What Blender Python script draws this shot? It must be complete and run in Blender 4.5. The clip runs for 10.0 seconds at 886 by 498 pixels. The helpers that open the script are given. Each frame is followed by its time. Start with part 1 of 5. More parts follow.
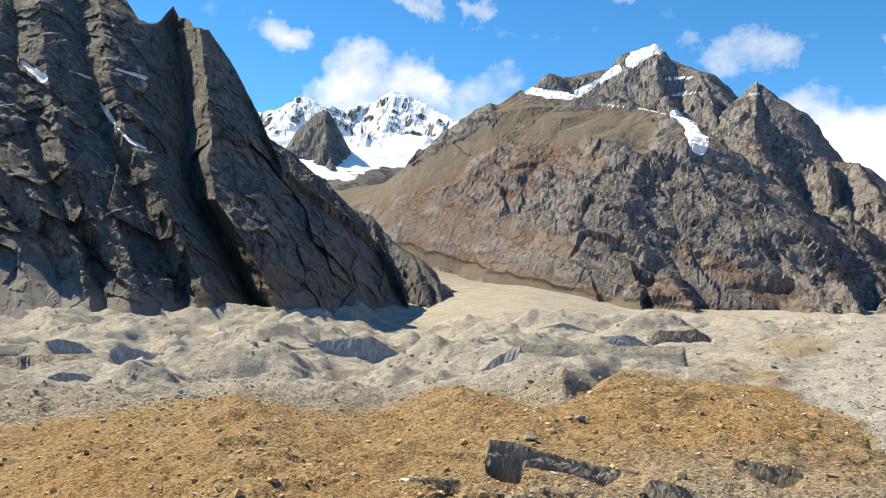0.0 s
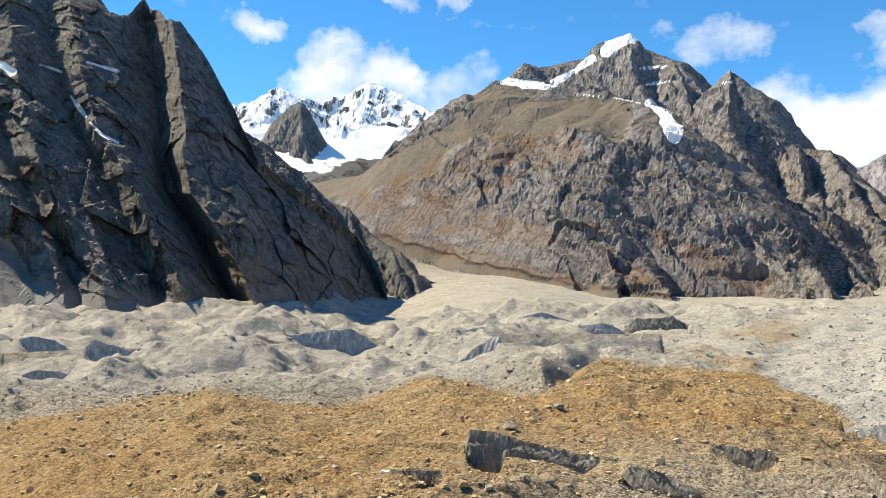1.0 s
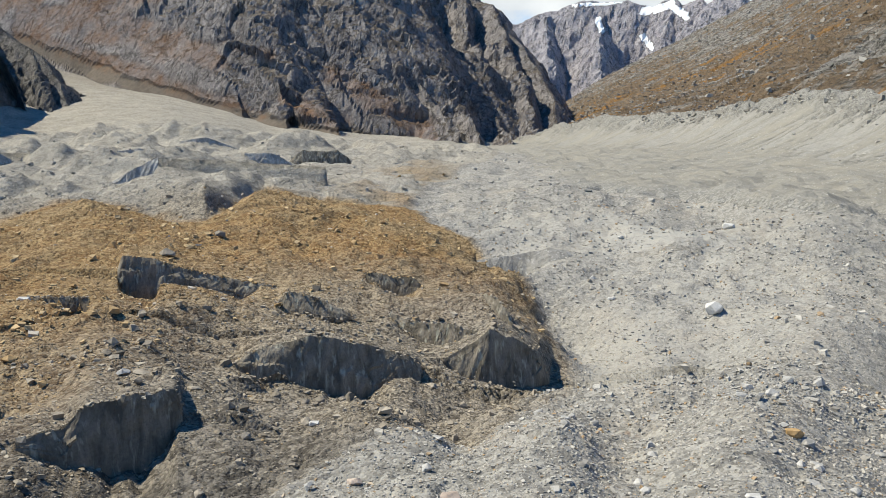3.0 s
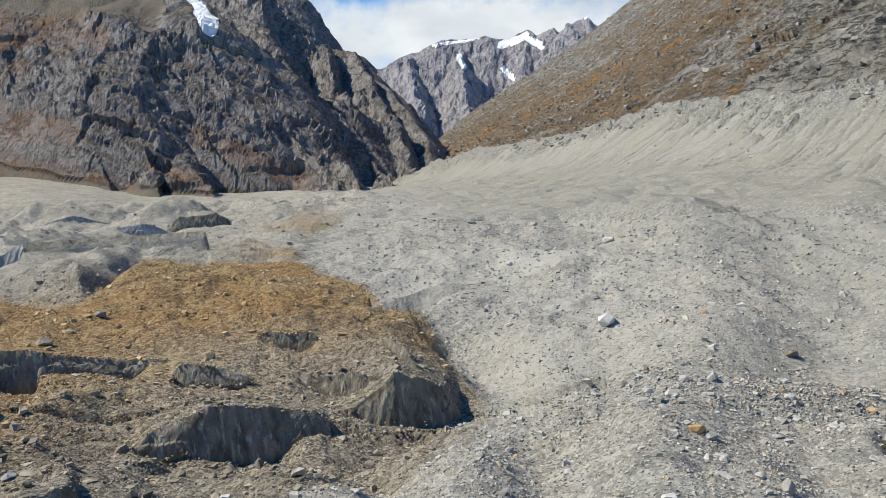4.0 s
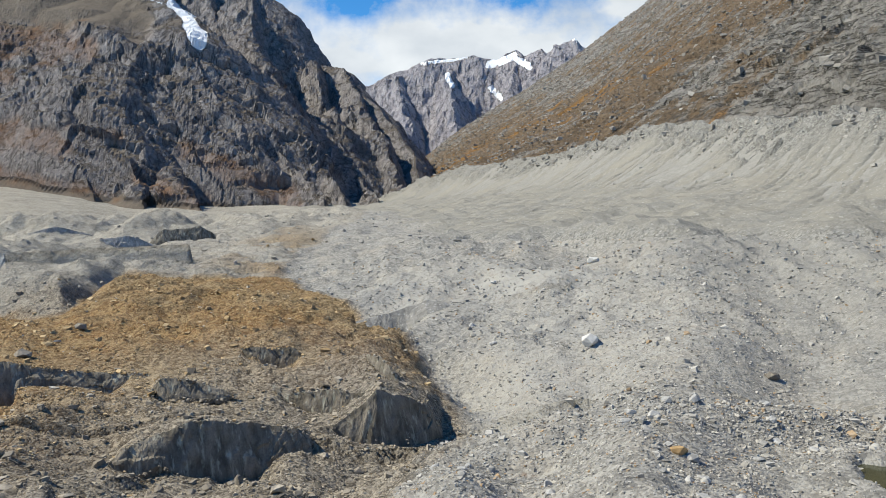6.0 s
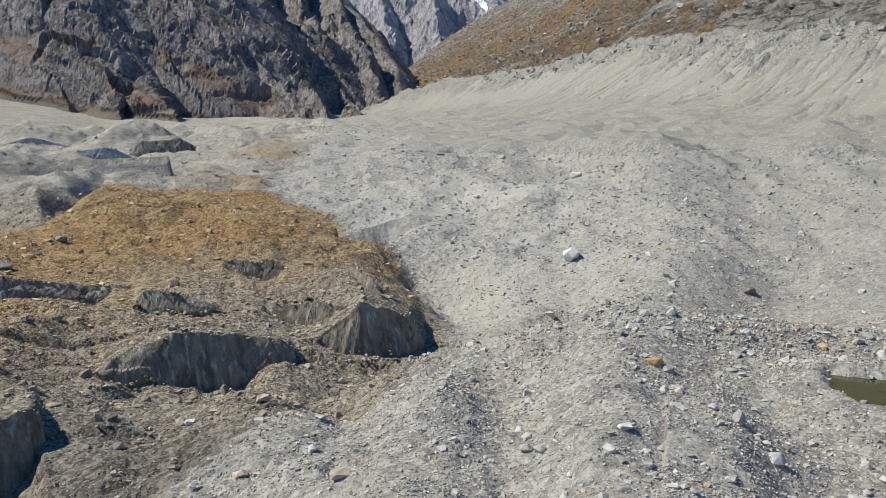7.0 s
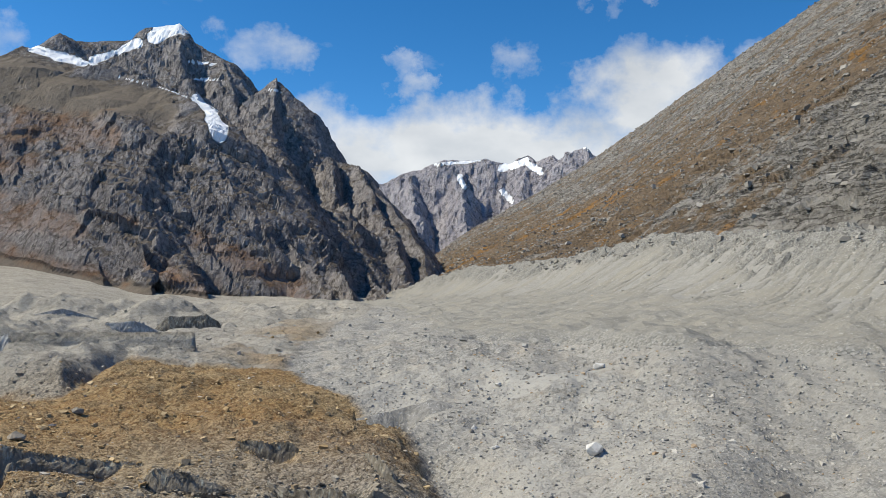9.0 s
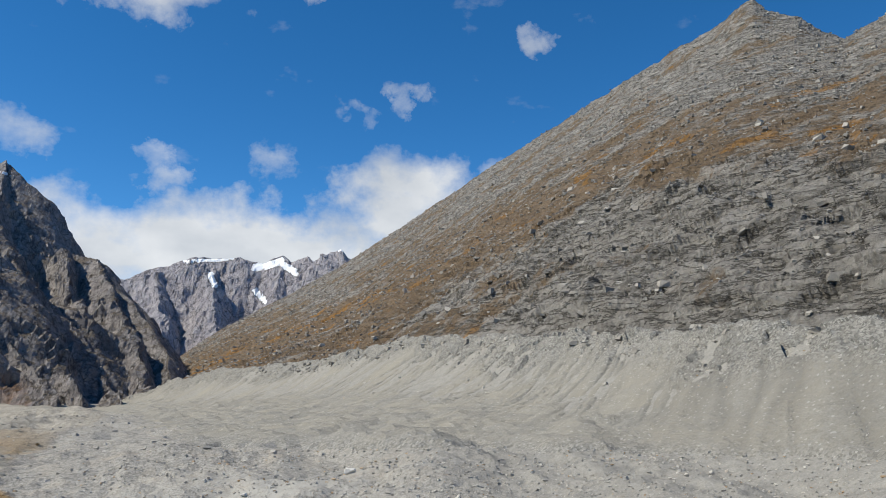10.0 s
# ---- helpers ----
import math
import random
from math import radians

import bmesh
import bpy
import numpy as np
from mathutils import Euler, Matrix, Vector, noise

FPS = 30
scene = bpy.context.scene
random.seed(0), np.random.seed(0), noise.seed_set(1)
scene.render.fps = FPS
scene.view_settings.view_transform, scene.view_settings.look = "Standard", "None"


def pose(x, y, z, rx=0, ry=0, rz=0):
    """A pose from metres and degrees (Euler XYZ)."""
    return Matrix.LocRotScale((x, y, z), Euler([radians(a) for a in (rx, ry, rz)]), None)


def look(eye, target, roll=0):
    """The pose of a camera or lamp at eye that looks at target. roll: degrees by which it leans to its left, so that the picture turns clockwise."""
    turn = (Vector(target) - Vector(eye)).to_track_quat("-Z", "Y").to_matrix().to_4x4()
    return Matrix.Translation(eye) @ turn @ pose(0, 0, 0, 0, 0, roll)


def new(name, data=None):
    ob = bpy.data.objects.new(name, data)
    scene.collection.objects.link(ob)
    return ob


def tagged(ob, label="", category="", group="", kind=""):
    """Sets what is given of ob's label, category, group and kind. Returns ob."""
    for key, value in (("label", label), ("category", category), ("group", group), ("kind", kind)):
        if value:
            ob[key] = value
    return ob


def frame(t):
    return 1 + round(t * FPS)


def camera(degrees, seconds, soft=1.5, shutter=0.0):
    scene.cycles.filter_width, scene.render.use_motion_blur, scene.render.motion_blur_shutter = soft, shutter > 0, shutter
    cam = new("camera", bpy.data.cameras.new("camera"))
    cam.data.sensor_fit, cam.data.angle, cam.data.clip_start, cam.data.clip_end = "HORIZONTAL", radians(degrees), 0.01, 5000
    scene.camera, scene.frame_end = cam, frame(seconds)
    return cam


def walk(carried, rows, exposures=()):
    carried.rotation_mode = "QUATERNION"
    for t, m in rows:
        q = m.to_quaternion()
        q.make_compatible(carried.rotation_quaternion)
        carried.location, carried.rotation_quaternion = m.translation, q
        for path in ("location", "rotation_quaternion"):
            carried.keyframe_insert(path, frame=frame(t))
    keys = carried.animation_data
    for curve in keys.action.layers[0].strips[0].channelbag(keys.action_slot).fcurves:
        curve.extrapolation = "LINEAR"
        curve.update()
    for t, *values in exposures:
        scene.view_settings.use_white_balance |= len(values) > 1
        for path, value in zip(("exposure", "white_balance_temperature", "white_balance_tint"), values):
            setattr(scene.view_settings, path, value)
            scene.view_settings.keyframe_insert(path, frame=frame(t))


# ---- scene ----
cam = camera(57.72, 10.0, soft=0.7)

EYE = 30.0


def turn(heading, rise, lean):
    """Camera pose at the standpoint: heading to the right of +y, rise above level, lean."""
    return pose(0, 0, EYE, 0, 0, -heading) @ pose(0, 0, 0, 90 + rise, 0, 0) @ pose(0, 0, 0, 0, 0, lean)


PATH = [
    (0.0, turn(-28.45, 3.11, -0.05)),
    (0.5, turn(-29.42, 3.07, 0.24)),
    (1.0, turn(-26.87, 2.47, -0.87)),
    (1.5, turn(-25.00, -1.10, -3.77)),
    (2.0, turn(-14.32, -4.58, -0.70)),
    (2.5, turn(-8.29, -4.94, 5.01)),
    (2.9, turn(-4.16, -9.75, 3.84)),
    (3.0, turn(-3.18, -8.94, 4.02)),
    (3.2, turn(1.30, -4.26, -0.03)),
    (4.3, turn(4.83, -7.57, -2.26)),
    (4.5, turn(4.52, -8.59, -1.77)),
    (5.0, turn(1.67, -6.59, -0.80)),
    (5.5, turn(-0.02, -4.05, -0.43)),
    (5.7, turn(2.19, -4.01, -1.01)),
    (6.8, turn(8.80, -9.33, -0.38)),
    (7.0, turn(6.81, -10.75, -0.93)),
    (7.5, turn(0.70, -13.21, -0.13)),
    (8.0, turn(0.83, -8.63, 0.99)),
    (8.5, turn(2.30, -0.35, 1.04)),
    (9.0, turn(5.19, 2.42, 1.11)),
    (9.5, turn(11.52, 5.22, 0.37)),
    (10.0, turn(22.52, 9.92, 0.68)),
]
walk(cam, PATH, [(0.0, 1.38, 8400, 4), (.9, 1.41, 8250, 4), (1.6, 1.44, 7550, 4), (2.5, 1.09, 7200, 4), (4.3, 0.84, 6950, 4), (7.5, 0.84, 6900, 4), (8.5, 0.76, 7000, 5), (10.0, 0.66, 6900, 6)])

# ---- sky, sun ----
SUN_AZ, SUN_EL = -86.0, 49.0
world = bpy.data.worlds.new("sky")
scene.world = world
world.use_nodes = True
wt = world.node_tree
wt.nodes.clear()


def wmath(op, a, b=None, clamp=False):
    n = wt.nodes.new("ShaderNodeMath")
    n.operation, n.use_clamp = op, clamp
    for i, v in enumerate((a, b)):
        if v is None:
            continue
        if isinstance(v, (int, float)):
            n.inputs[i].default_value = v
        else:
            wt.links.new(v, n.inputs[i])
    return n.outputs[0]


sky = wt.nodes.new("ShaderNodeTexSky")
sky.sky_type, sky.sun_disc = "NISHITA", False
sky.sun_elevation, sky.sun_rotation = radians(SUN_EL), radians(SUN_AZ)
sky.altitude, sky.air_density, sky.dust_density, sky.ozone_density = 4000, 1.0, 0.0, 4.0
tc = wt.nodes.new("ShaderNodeTexCoord")
sep = wt.nodes.new("ShaderNodeSeparateXYZ")
wt.links.new(tc.outputs["Generated"], sep.inputs[0])
az_w = wmath("ARCTAN2", sep.outputs[0], sep.outputs[1])
el_w = wmath("ARCSINE", sep.outputs[2])
# cloud banks: heading, height (degrees), half-widths, weight
CLOUDS = [(-34.8, 14.2, 4.6, 3.2, 1.15), (-30.3, 14.6, 2.8, 2.6, 1.05), (-26.5, 13.5, 5.5, 2.8, .75), (-40.5, 18.4, 2.7, 1.3, .8),
          (-29.8, 20.0, 2.2, .9, .75), (-26, 19.7, 1.1, .9, .7), (-8.6, 15.6, 4.4, 2.6, .8), (-2, 8.5, 8, 5, 1.4), (8, 8.6, 16, 5.2, 1.65),
          (20.0, 12.6, 6.2, 5.3, 1.4), (28, 13, 6, 4, 1.1), (2, 15.3, 2.0, 1.4, .5), (10, 15.8, 1.9, 1.6, .45), (19.7, 20.4, 1.1, 1.5, .5), (17.2, 19, 1.4, .9, .45),
          (0, 26.6, 8, 2.8, 1.1), (12.5, 27.4, 1.6, 1.2, .7), (29.6, 24.6, 1.7, 1.3, .7), (-14, 20.5, 2.5, .8, .55), (3, 14, 2, 1.2, .6)]
ragged = wt.nodes.new("ShaderNodeTexNoise")
ragged.inputs["Scale"].default_value, ragged.inputs["Detail"].default_value, ragged.inputs["Roughness"].default_value = 16, 6, .6
wt.links.new(tc.outputs["Generated"], ragged.inputs["Vector"])
rag = wt.nodes.new("ShaderNodeSeparateColor")
wt.links.new(ragged.outputs["Color"], rag.inputs[0])
az_w = wmath("ADD", az_w, wmath("MULTIPLY", wmath("SUBTRACT", rag.outputs[0], .5), .16))
el_w = wmath("ADD", el_w, wmath("MULTIPLY", wmath("SUBTRACT", rag.outputs[1], .5), .10))
total = None
for a, e, wa, we, k in CLOUDS:
    u = wmath("MULTIPLY", wmath("SUBTRACT", az_w, radians(a)), 1 / radians(wa))
    v = wmath("MULTIPLY", wmath("SUBTRACT", el_w, radians(e)), 1 / radians(we))
    r2 = wmath("ADD", wmath("MULTIPLY", u, u), wmath("MULTIPLY", v, v))
    blob = wmath("MULTIPLY", wmath("SUBTRACT", 1.0, r2, clamp=True), k)
    total = blob if total is None else wmath("MAXIMUM", total, blob)
stretch = wt.nodes.new("ShaderNodeVectorMath")
stretch.operation = "MULTIPLY"
stretch.inputs[1].default_value = (1, 1, 1.7)
wt.links.new(tc.outputs["Generated"], stretch.inputs[0])
puff = wt.nodes.new("ShaderNodeTexNoise")
puff.inputs["Scale"].default_value, puff.inputs["Detail"].default_value, puff.inputs["Roughness"].default_value = 14, 8, .56
wt.links.new(stretch.outputs[0], puff.inputs["Vector"])
cover = wmath("ADD", total, wmath("MULTIPLY", wmath("SUBTRACT", puff.outputs["Fac"], .5), 1.5))
cover = wmath("MULTIPLY", wmath("SUBTRACT", cover, .2), .95, clamp=True)
shade = wt.nodes.new("ShaderNodeTexNoise")
shade.inputs["Scale"].default_value, shade.inputs["Detail"].default_value = 9, 5
wt.links.new(stretch.outputs[0], shade.inputs["Vector"])
tone = wt.nodes.new("ShaderNodeValToRGB")
tone.color_ramp.elements[0].position, tone.color_ramp.elements[0].color = .3, (2.3, 2.48, 2.85, 1)
tone.color_ramp.elements[1].position, tone.color_ramp.elements[1].color = .7, (3.5, 3.6, 3.9, 1)
wt.links.new(shade.outputs["Fac"], tone.inputs[0])
mixw = wt.nodes.new("ShaderNodeMixRGB")
wt.links.new(wmath("MULTIPLY", cover, .93), mixw.inputs[0])
deep = wt.nodes.new("ShaderNodeHueSaturation")
deep.inputs["Saturation"].default_value, deep.inputs["Value"].default_value = 1.28, .70
wt.links.new(sky.outputs[0], deep.inputs["Color"])
wt.links.new(deep.outputs[0], mixw.inputs[1])
wt.links.new(tone.outputs[0], mixw.inputs[2])
bg = wt.nodes.new("ShaderNodeBackground")
bg.inputs["Strength"].default_value = 0.15
out = wt.nodes.new("ShaderNodeOutputWorld")
wt.links.new(mixw.outputs[0], bg.inputs["Color"])
wt.links.new(bg.outputs[0], out.inputs["Surface"])

lamp = bpy.data.lights.new("sun", "SUN")
lamp.energy, lamp.angle, lamp.color = 3.1, radians(.53), (1, .93, .82)
sun = new("sun", lamp)
sd = Vector((math.sin(radians(SUN_AZ)) * math.cos(radians(SUN_EL)), math.cos(radians(SUN_AZ)) * math.cos(radians(SUN_EL)), math.sin(radians(SUN_EL))))
sun.matrix_world = look(sd * 50, (0, 0, 0))

# ---- noise ----
GRAD = np.array([(1, 1, 0), (-1, 1, 0), (1, -1, 0), (-1, -1, 0), (1, 0, 1), (-1, 0, 1), (1, 0, -1), (-1, 0, -1), (0, 1, 1), (0, -1, 1), (0, 1, -1), (0, -1, -1)], dtype=np.float32)


def hashed(i, j, k, seed):
    h = (i * 73856093) ^ (j * 19349663) ^ (k * 83492791) ^ (seed * 2654435)
    h = (h ^ (h >> 13)) * 1274126177
    return ((h ^ (h >> 16)) & 0x7FFFFFFF) % 12


def perlin(x, y, z=None, seed=0):
    """Gradient noise, about -1 to 1."""
    flat = z is None
    fx, fy = np.floor(x), np.floor(y)
    i, j = fx.astype(np.int64), fy.astype(np.int64)
    a, b = (x - fx).astype(np.float32), (y - fy).astype(np.float32)
    if flat:
        k, c = np.zeros_like(i), np.float32(.37)
        c = np.full_like(a, c)
    else:
        fz = np.floor(z)
        k, c = fz.astype(np.int64), (z - fz).astype(np.float32)
    u, v, w = (t * t * t * (t * (t * 6 - 15) + 10) for t in (a, b, c))
    res = 0
    for di in (0, 1):
        for dj in (0, 1):
            for dk in (0, 1):
                g = GRAD[hashed(i + di, j + dj, k + dk, seed)]
                dot = g[..., 0] * (a - di) + g[..., 1] * (b - dj) + g[..., 2] * (c - dk)
                res = res + dot * (u if di else 1 - u) * (v if dj else 1 - v) * (w if dk else 1 - w)
    return res


def fbm(x, y, z=None, octaves=4, seed=0, gain=.5, ridged=False):
    s, amp, norm = 0, 1.0, 0
    for o in range(octaves):
        f = 2.03 ** o
        n = perlin(x * f, y * f, None if z is None else z * f, seed + o * 17)
        if ridged:
            n = 1 - 2 * np.abs(n)
        s, norm, amp = s + amp * n, norm + amp, amp * gain
    return s / norm


def facets(x, y, z, seed=0, tilt=1.0):
    """Angular blocks: each cell of broken rock has its own tilted face and step."""
    i, j, k = (np.floor(q).astype(np.int64) for q in (x, y, z))
    best, face = np.full(x.shape, 9.0, dtype=np.float32), np.zeros(x.shape, dtype=np.float32)
    for di in (-1, 0, 1):
        for dj in (-1, 0, 1):
            for dk in (-1, 0, 1):
                h = ((i + di) * 73856093) ^ ((j + dj) * 19349663) ^ ((k + dk) * 83492791) ^ (seed * 2654435)
                h = (h ^ (h >> 13)) * 1274126177
                h = h ^ (h >> 16)
                a, b, c = (((h >> q) & 1023) / 1023.0 for q in (0, 10, 20))
                vx, vy, vz = (x - i - di - a).astype(np.float32), (y - j - dj - b).astype(np.float32), (z - k - dk - c).astype(np.float32)
                d = vx * vx + vy * vy + vz * vz
                near = d < best
                best = np.where(near, d, best)
                face = np.where(near, tilt * (vx * (b - .5) + vy * (c - .5) + vz * (a - .5)) * 2 + ((a + b + c) % 1.0 - .5), face)
    return face


def eroded(x, y, octaves=5, seed=0):
    """Ridges and gullies: ridged noise whose detail gathers on the ridges; mean about 0."""
    s, amp, w = 0, 1.0, 1.0
    for o in range(octaves):
        f = 2.1 ** o
        n = (1 - 1.6 * np.abs(perlin(x * f + 7.3 * o, y * f, seed=seed + 13 * o))) ** 2
        s, w, amp = s + amp * w * n, np.clip(n * 1.6, 0, 1), amp * .5
    return s - .75


def mounds(x, y, seed=0):
    """Scattered steep-sided heaps of differing size, 0 to 1."""
    i, j = np.floor(x).astype(np.int64), np.floor(y).astype(np.int64)
    best = np.zeros(x.shape)
    for di in (-1, 0, 1):
        for dj in (-1, 0, 1):
            h = ((i + di) * 73856093) ^ ((j + dj) * 19349663) ^ (seed * 2654435)
            h = (h ^ (h >> 13)) * 1274126177
            h = h ^ (h >> 16)
            a, b, c = (((h >> q) & 1023) / 1023.0 for q in (0, 10, 20))
            best = np.maximum(best, (.25 + .75 * c) * (1 - np.hypot(x - i - di - a, (y - j - dj - b) * (.7 + .6 * b)) / (.45 + .5 * c)))
    return best


def smooth(a, b, x):
    t = np.clip((x - a) / (b - a), 0, 1)
    return t * t * (3 - 2 * t)


def spot(az, el, d):
    """Plan and height of a landmark from its heading, height angle and distance."""
    a = radians(az)
    return (d * math.sin(a), d * math.cos(a), EYE + d * math.tan(radians(el)))


# ---- materials ----
class Nodes:
    """Small helper for node materials in metres (object coordinates)."""

    def __init__(self, name):
        self.mat = bpy.data.materials.new(name)
        self.mat.use_nodes = True
        self.t = self.mat.node_tree
        self.t.nodes.clear()
        self.bsdf = self.t.nodes.new("ShaderNodeBsdfPrincipled")
        o = self.t.nodes.new("ShaderNodeOutputMaterial")
        self.link(self.bsdf.outputs[0], o.inputs[0])
        self.co = self.t.nodes.new("ShaderNodeTexCoord").outputs["Object"]

    def link(self, a, b):
        self.t.links.new(a, b)

    def put(self, sock, v):
        if isinstance(v, (int, float, tuple)):
            sock.default_value = v if not isinstance(v, tuple) or len(v) == 4 or sock.type == "VECTOR" else (*v, 1)
        else:
            self.link(v, sock)

    def scaled(self, sx, sy, sz, rot=(0, 0, 0)):
        m = self.t.nodes.new("ShaderNodeMapping")
        m.inputs["Scale"].default_value = (sx, sy, sz)
        m.inputs["Rotation"].default_value = rot
        self.link(self.co, m.inputs[0])
        return m.outputs[0]

    def noise(self, scale, detail=6, rough=.6, vec=None, distortion=0):
        n = self.t.nodes.new("ShaderNodeTexNoise")
        n.inputs["Scale"].default_value, n.inputs["Detail"].default_value = scale, detail
        n.inputs["Roughness"].default_value, n.inputs["Distortion"].default_value = rough, distortion
        self.link(vec or self.co, n.inputs["Vector"])
        return n.outputs["Fac"]

    def cells(self, scale, feature="F1", vec=None, out="Distance"):
        n = self.t.nodes.new("ShaderNodeTexVoronoi")
        n.feature = feature
        n.inputs["Scale"].default_value = scale
        self.link(vec or self.co, n.inputs["Vector"])
        return n.outputs[out]

    def ramp(self, fac, *stops):
        n = self.t.nodes.new("ShaderNodeValToRGB")
        e = n.color_ramp.elements
        while len(e) < len(stops):
            e.new(.5)
        for el, (p, c) in zip(e, stops):
            el.position = p
            el.color = (c, c, c, 1) if isinstance(c, (int, float)) else (*c, 1)
        self.put(n.inputs[0], fac)
        return n.outputs[0]

    def mix(self, fac, a, b, mode="MIX"):
        n = self.t.nodes.new("ShaderNodeMixRGB")
        n.blend_type = mode
        self.put(n.inputs[0], fac), self.put(n.inputs[1], a), self.put(n.inputs[2], b)
        return n.outputs[0]

    def math(self, op, a, b=0.0, clamp=False):
        n = self.t.nodes.new("ShaderNodeMath")
        n.operation, n.use_clamp = op, clamp
        self.put(n.inputs[0], a), self.put(n.inputs[1], b)
        return n.outputs[0]

    def attr(self, name):
        n = self.t.nodes.new("ShaderNodeAttribute")
        n.attribute_name = name
        s = self.t.nodes.new("ShaderNodeSeparateColor")
        self.link(n.outputs["Color"], s.inputs[0])
        return s.outputs

    def normal_z(self):
        g = self.t.nodes.new("ShaderNodeNewGeometry")
        s = self.t.nodes.new("ShaderNodeSeparateXYZ")
        self.link(g.outputs["Normal"], s.inputs[0])
        return s.outputs[2]

    def height(self):
        s = self.t.nodes.new("ShaderNodeSeparateXYZ")
        self.link(self.co, s.inputs[0])
        return s.outputs[2]

    def random(self):
        return self.t.nodes.new("ShaderNodeObjectInfo").outputs["Random"]

    def island(self):
        return self.t.nodes.new("ShaderNodeNewGeometry").outputs["Random Per Island"]

    def finish(self, color, rough=.9, *bumps):
        """bumps: (height socket, distance in metres, strength)"""
        self.put(self.bsdf.inputs["Base Color"], color)
        self.put(self.bsdf.inputs["Roughness"], rough)
        self.bsdf.inputs["Specular IOR Level"].default_value = .25
        last = None
        for h, dist, strength in bumps:
            b = self.t.nodes.new("ShaderNodeBump")
            b.inputs["Distance"].default_value, b.inputs["Strength"].default_value = dist, strength
            self.link(h, b.inputs["Height"])
            if last:
                self.link(last, b.inputs["Normal"])
            last = b.outputs[0]
        if last:
            self.link(last, self.bsdf.inputs["Normal"])
        return self.mat


def rock_material(name, dark, light, scale=1.0, lean=0.0, scree=None, brown=None, snow=None, pale=(.42, .40, .37), relief_by=1.0):
    """Cliff rock with streaks that lean by an angle, scree on gentle ground, brown turf and snow where the zone says so."""
    m = Nodes(name)
    z = m.attr("zone")
    big = m.noise(.006 / scale, 5, .6)
    mid = m.noise(.03 / scale, 8, .7, distortion=.5)
    v = m.scaled(.075 / scale, .05 / scale, .016 / scale, (0, lean, 0))
    streak = m.noise(1, 8, .68, vec=v, distortion=.5)
    thin = m.noise(1, 6, .7, vec=m.scaled(.3 / scale, .2 / scale, .05 / scale, (0, lean, 0)), distortion=.3)
    fine = m.noise(.22 / scale, 8, .75)
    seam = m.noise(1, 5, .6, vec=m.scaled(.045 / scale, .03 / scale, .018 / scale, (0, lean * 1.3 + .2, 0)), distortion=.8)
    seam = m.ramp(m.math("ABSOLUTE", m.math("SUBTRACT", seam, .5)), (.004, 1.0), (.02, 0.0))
    tone = m.math("ADD", m.math("MULTIPLY", mid, .45), m.math("MULTIPLY", streak, .55))
    color = m.mix(m.ramp(tone, (.4, 0.0), (.58, 1.0)), dark, light)
    color = m.mix(m.math("MULTIPLY", m.ramp(thin, (.55, 0.0), (.7, 1.0)), .55), color, pale)
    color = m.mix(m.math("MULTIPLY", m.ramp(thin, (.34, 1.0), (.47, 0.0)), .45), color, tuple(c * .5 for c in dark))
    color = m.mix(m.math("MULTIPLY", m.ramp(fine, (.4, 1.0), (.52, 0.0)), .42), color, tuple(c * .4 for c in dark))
    color = m.mix(m.math("MULTIPLY", m.ramp(fine, (.54, 0.0), (.66, 1.0)), .4), color, pale)
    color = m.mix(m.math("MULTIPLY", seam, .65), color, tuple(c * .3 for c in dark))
    nz = m.normal_z()
    bare = m.math("SUBTRACT", 1.0, m.math("MAXIMUM", m.math("MULTIPLY", z[1], .35), m.math("MULTIPLY", z[2], .8)))
    if scree:
        lie = m.ramp(m.math("ADD", nz, m.math("MULTIPLY", m.math("SUBTRACT", mid, .5), .5)), (.72, 0.0), (.86, 1.0))
        bare = m.math("MULTIPLY", bare, m.math("SUBTRACT", 1.0, m.math("MULTIPLY", lie, .8)))
        color = m.mix(m.math("MULTIPLY", lie, .85), color, m.mix(m.ramp(fine, (.3, 0.0), (.7, 1.0)), tuple(c * .75 for c in scree), scree))
    if scree:
        talus = m.mix(m.ramp(m.math("ADD", m.math("MULTIPLY", fine, .6), m.math("MULTIPLY", mid, .4)), (.38, 0.0), (.6, 1.0)), tuple(c * .78 for c in scree), tuple(c * 1.12 for c in scree))
        color = m.mix(m.math("MULTIPLY", z[2], .9), color, talus)
    if brown:
        patch = m.ramp(m.math("ADD", m.math("MULTIPLY", mid, .55), m.math("MULTIPLY", streak, .45)), (.4, .1), (.6, 1.0))
        color = m.mix(m.math("MULTIPLY", m.math("MULTIPLY", z[1], patch), .85), color, m.mix(m.ramp(fine, (.4, 0.0), (.6, 1.0)), tuple(c * .6 for c in brown), brown))
    white = z[0]
    if snow:
        level, flatness = snow
        up = m.math("ADD", nz, m.math("MULTIPLY", m.math("SUBTRACT", tone, .5), .9))
        hi = m.math("MULTIPLY", m.math("SUBTRACT", m.height(), level), 1 / 60.0)
        hi = m.math("ADD", hi, m.math("MULTIPLY", m.math("SUBTRACT", big, .5), 2.0), clamp=True)
        white = m.math("MAXIMUM", white, m.math("MULTIPLY", m.ramp(up, (flatness, 0.0), (flatness + .08, 1.0)), m.ramp(hi, (.4, 0.0), (.7, 1.0))))
    white = m.ramp(white, (.35, 0.0), (.6, 1.0))
    bare = m.math("MULTIPLY", bare, m.math("SUBTRACT", 1.0, m.math("MULTIPLY", white, .8)))
    color = m.mix(white, color, (.88, .90, .93))
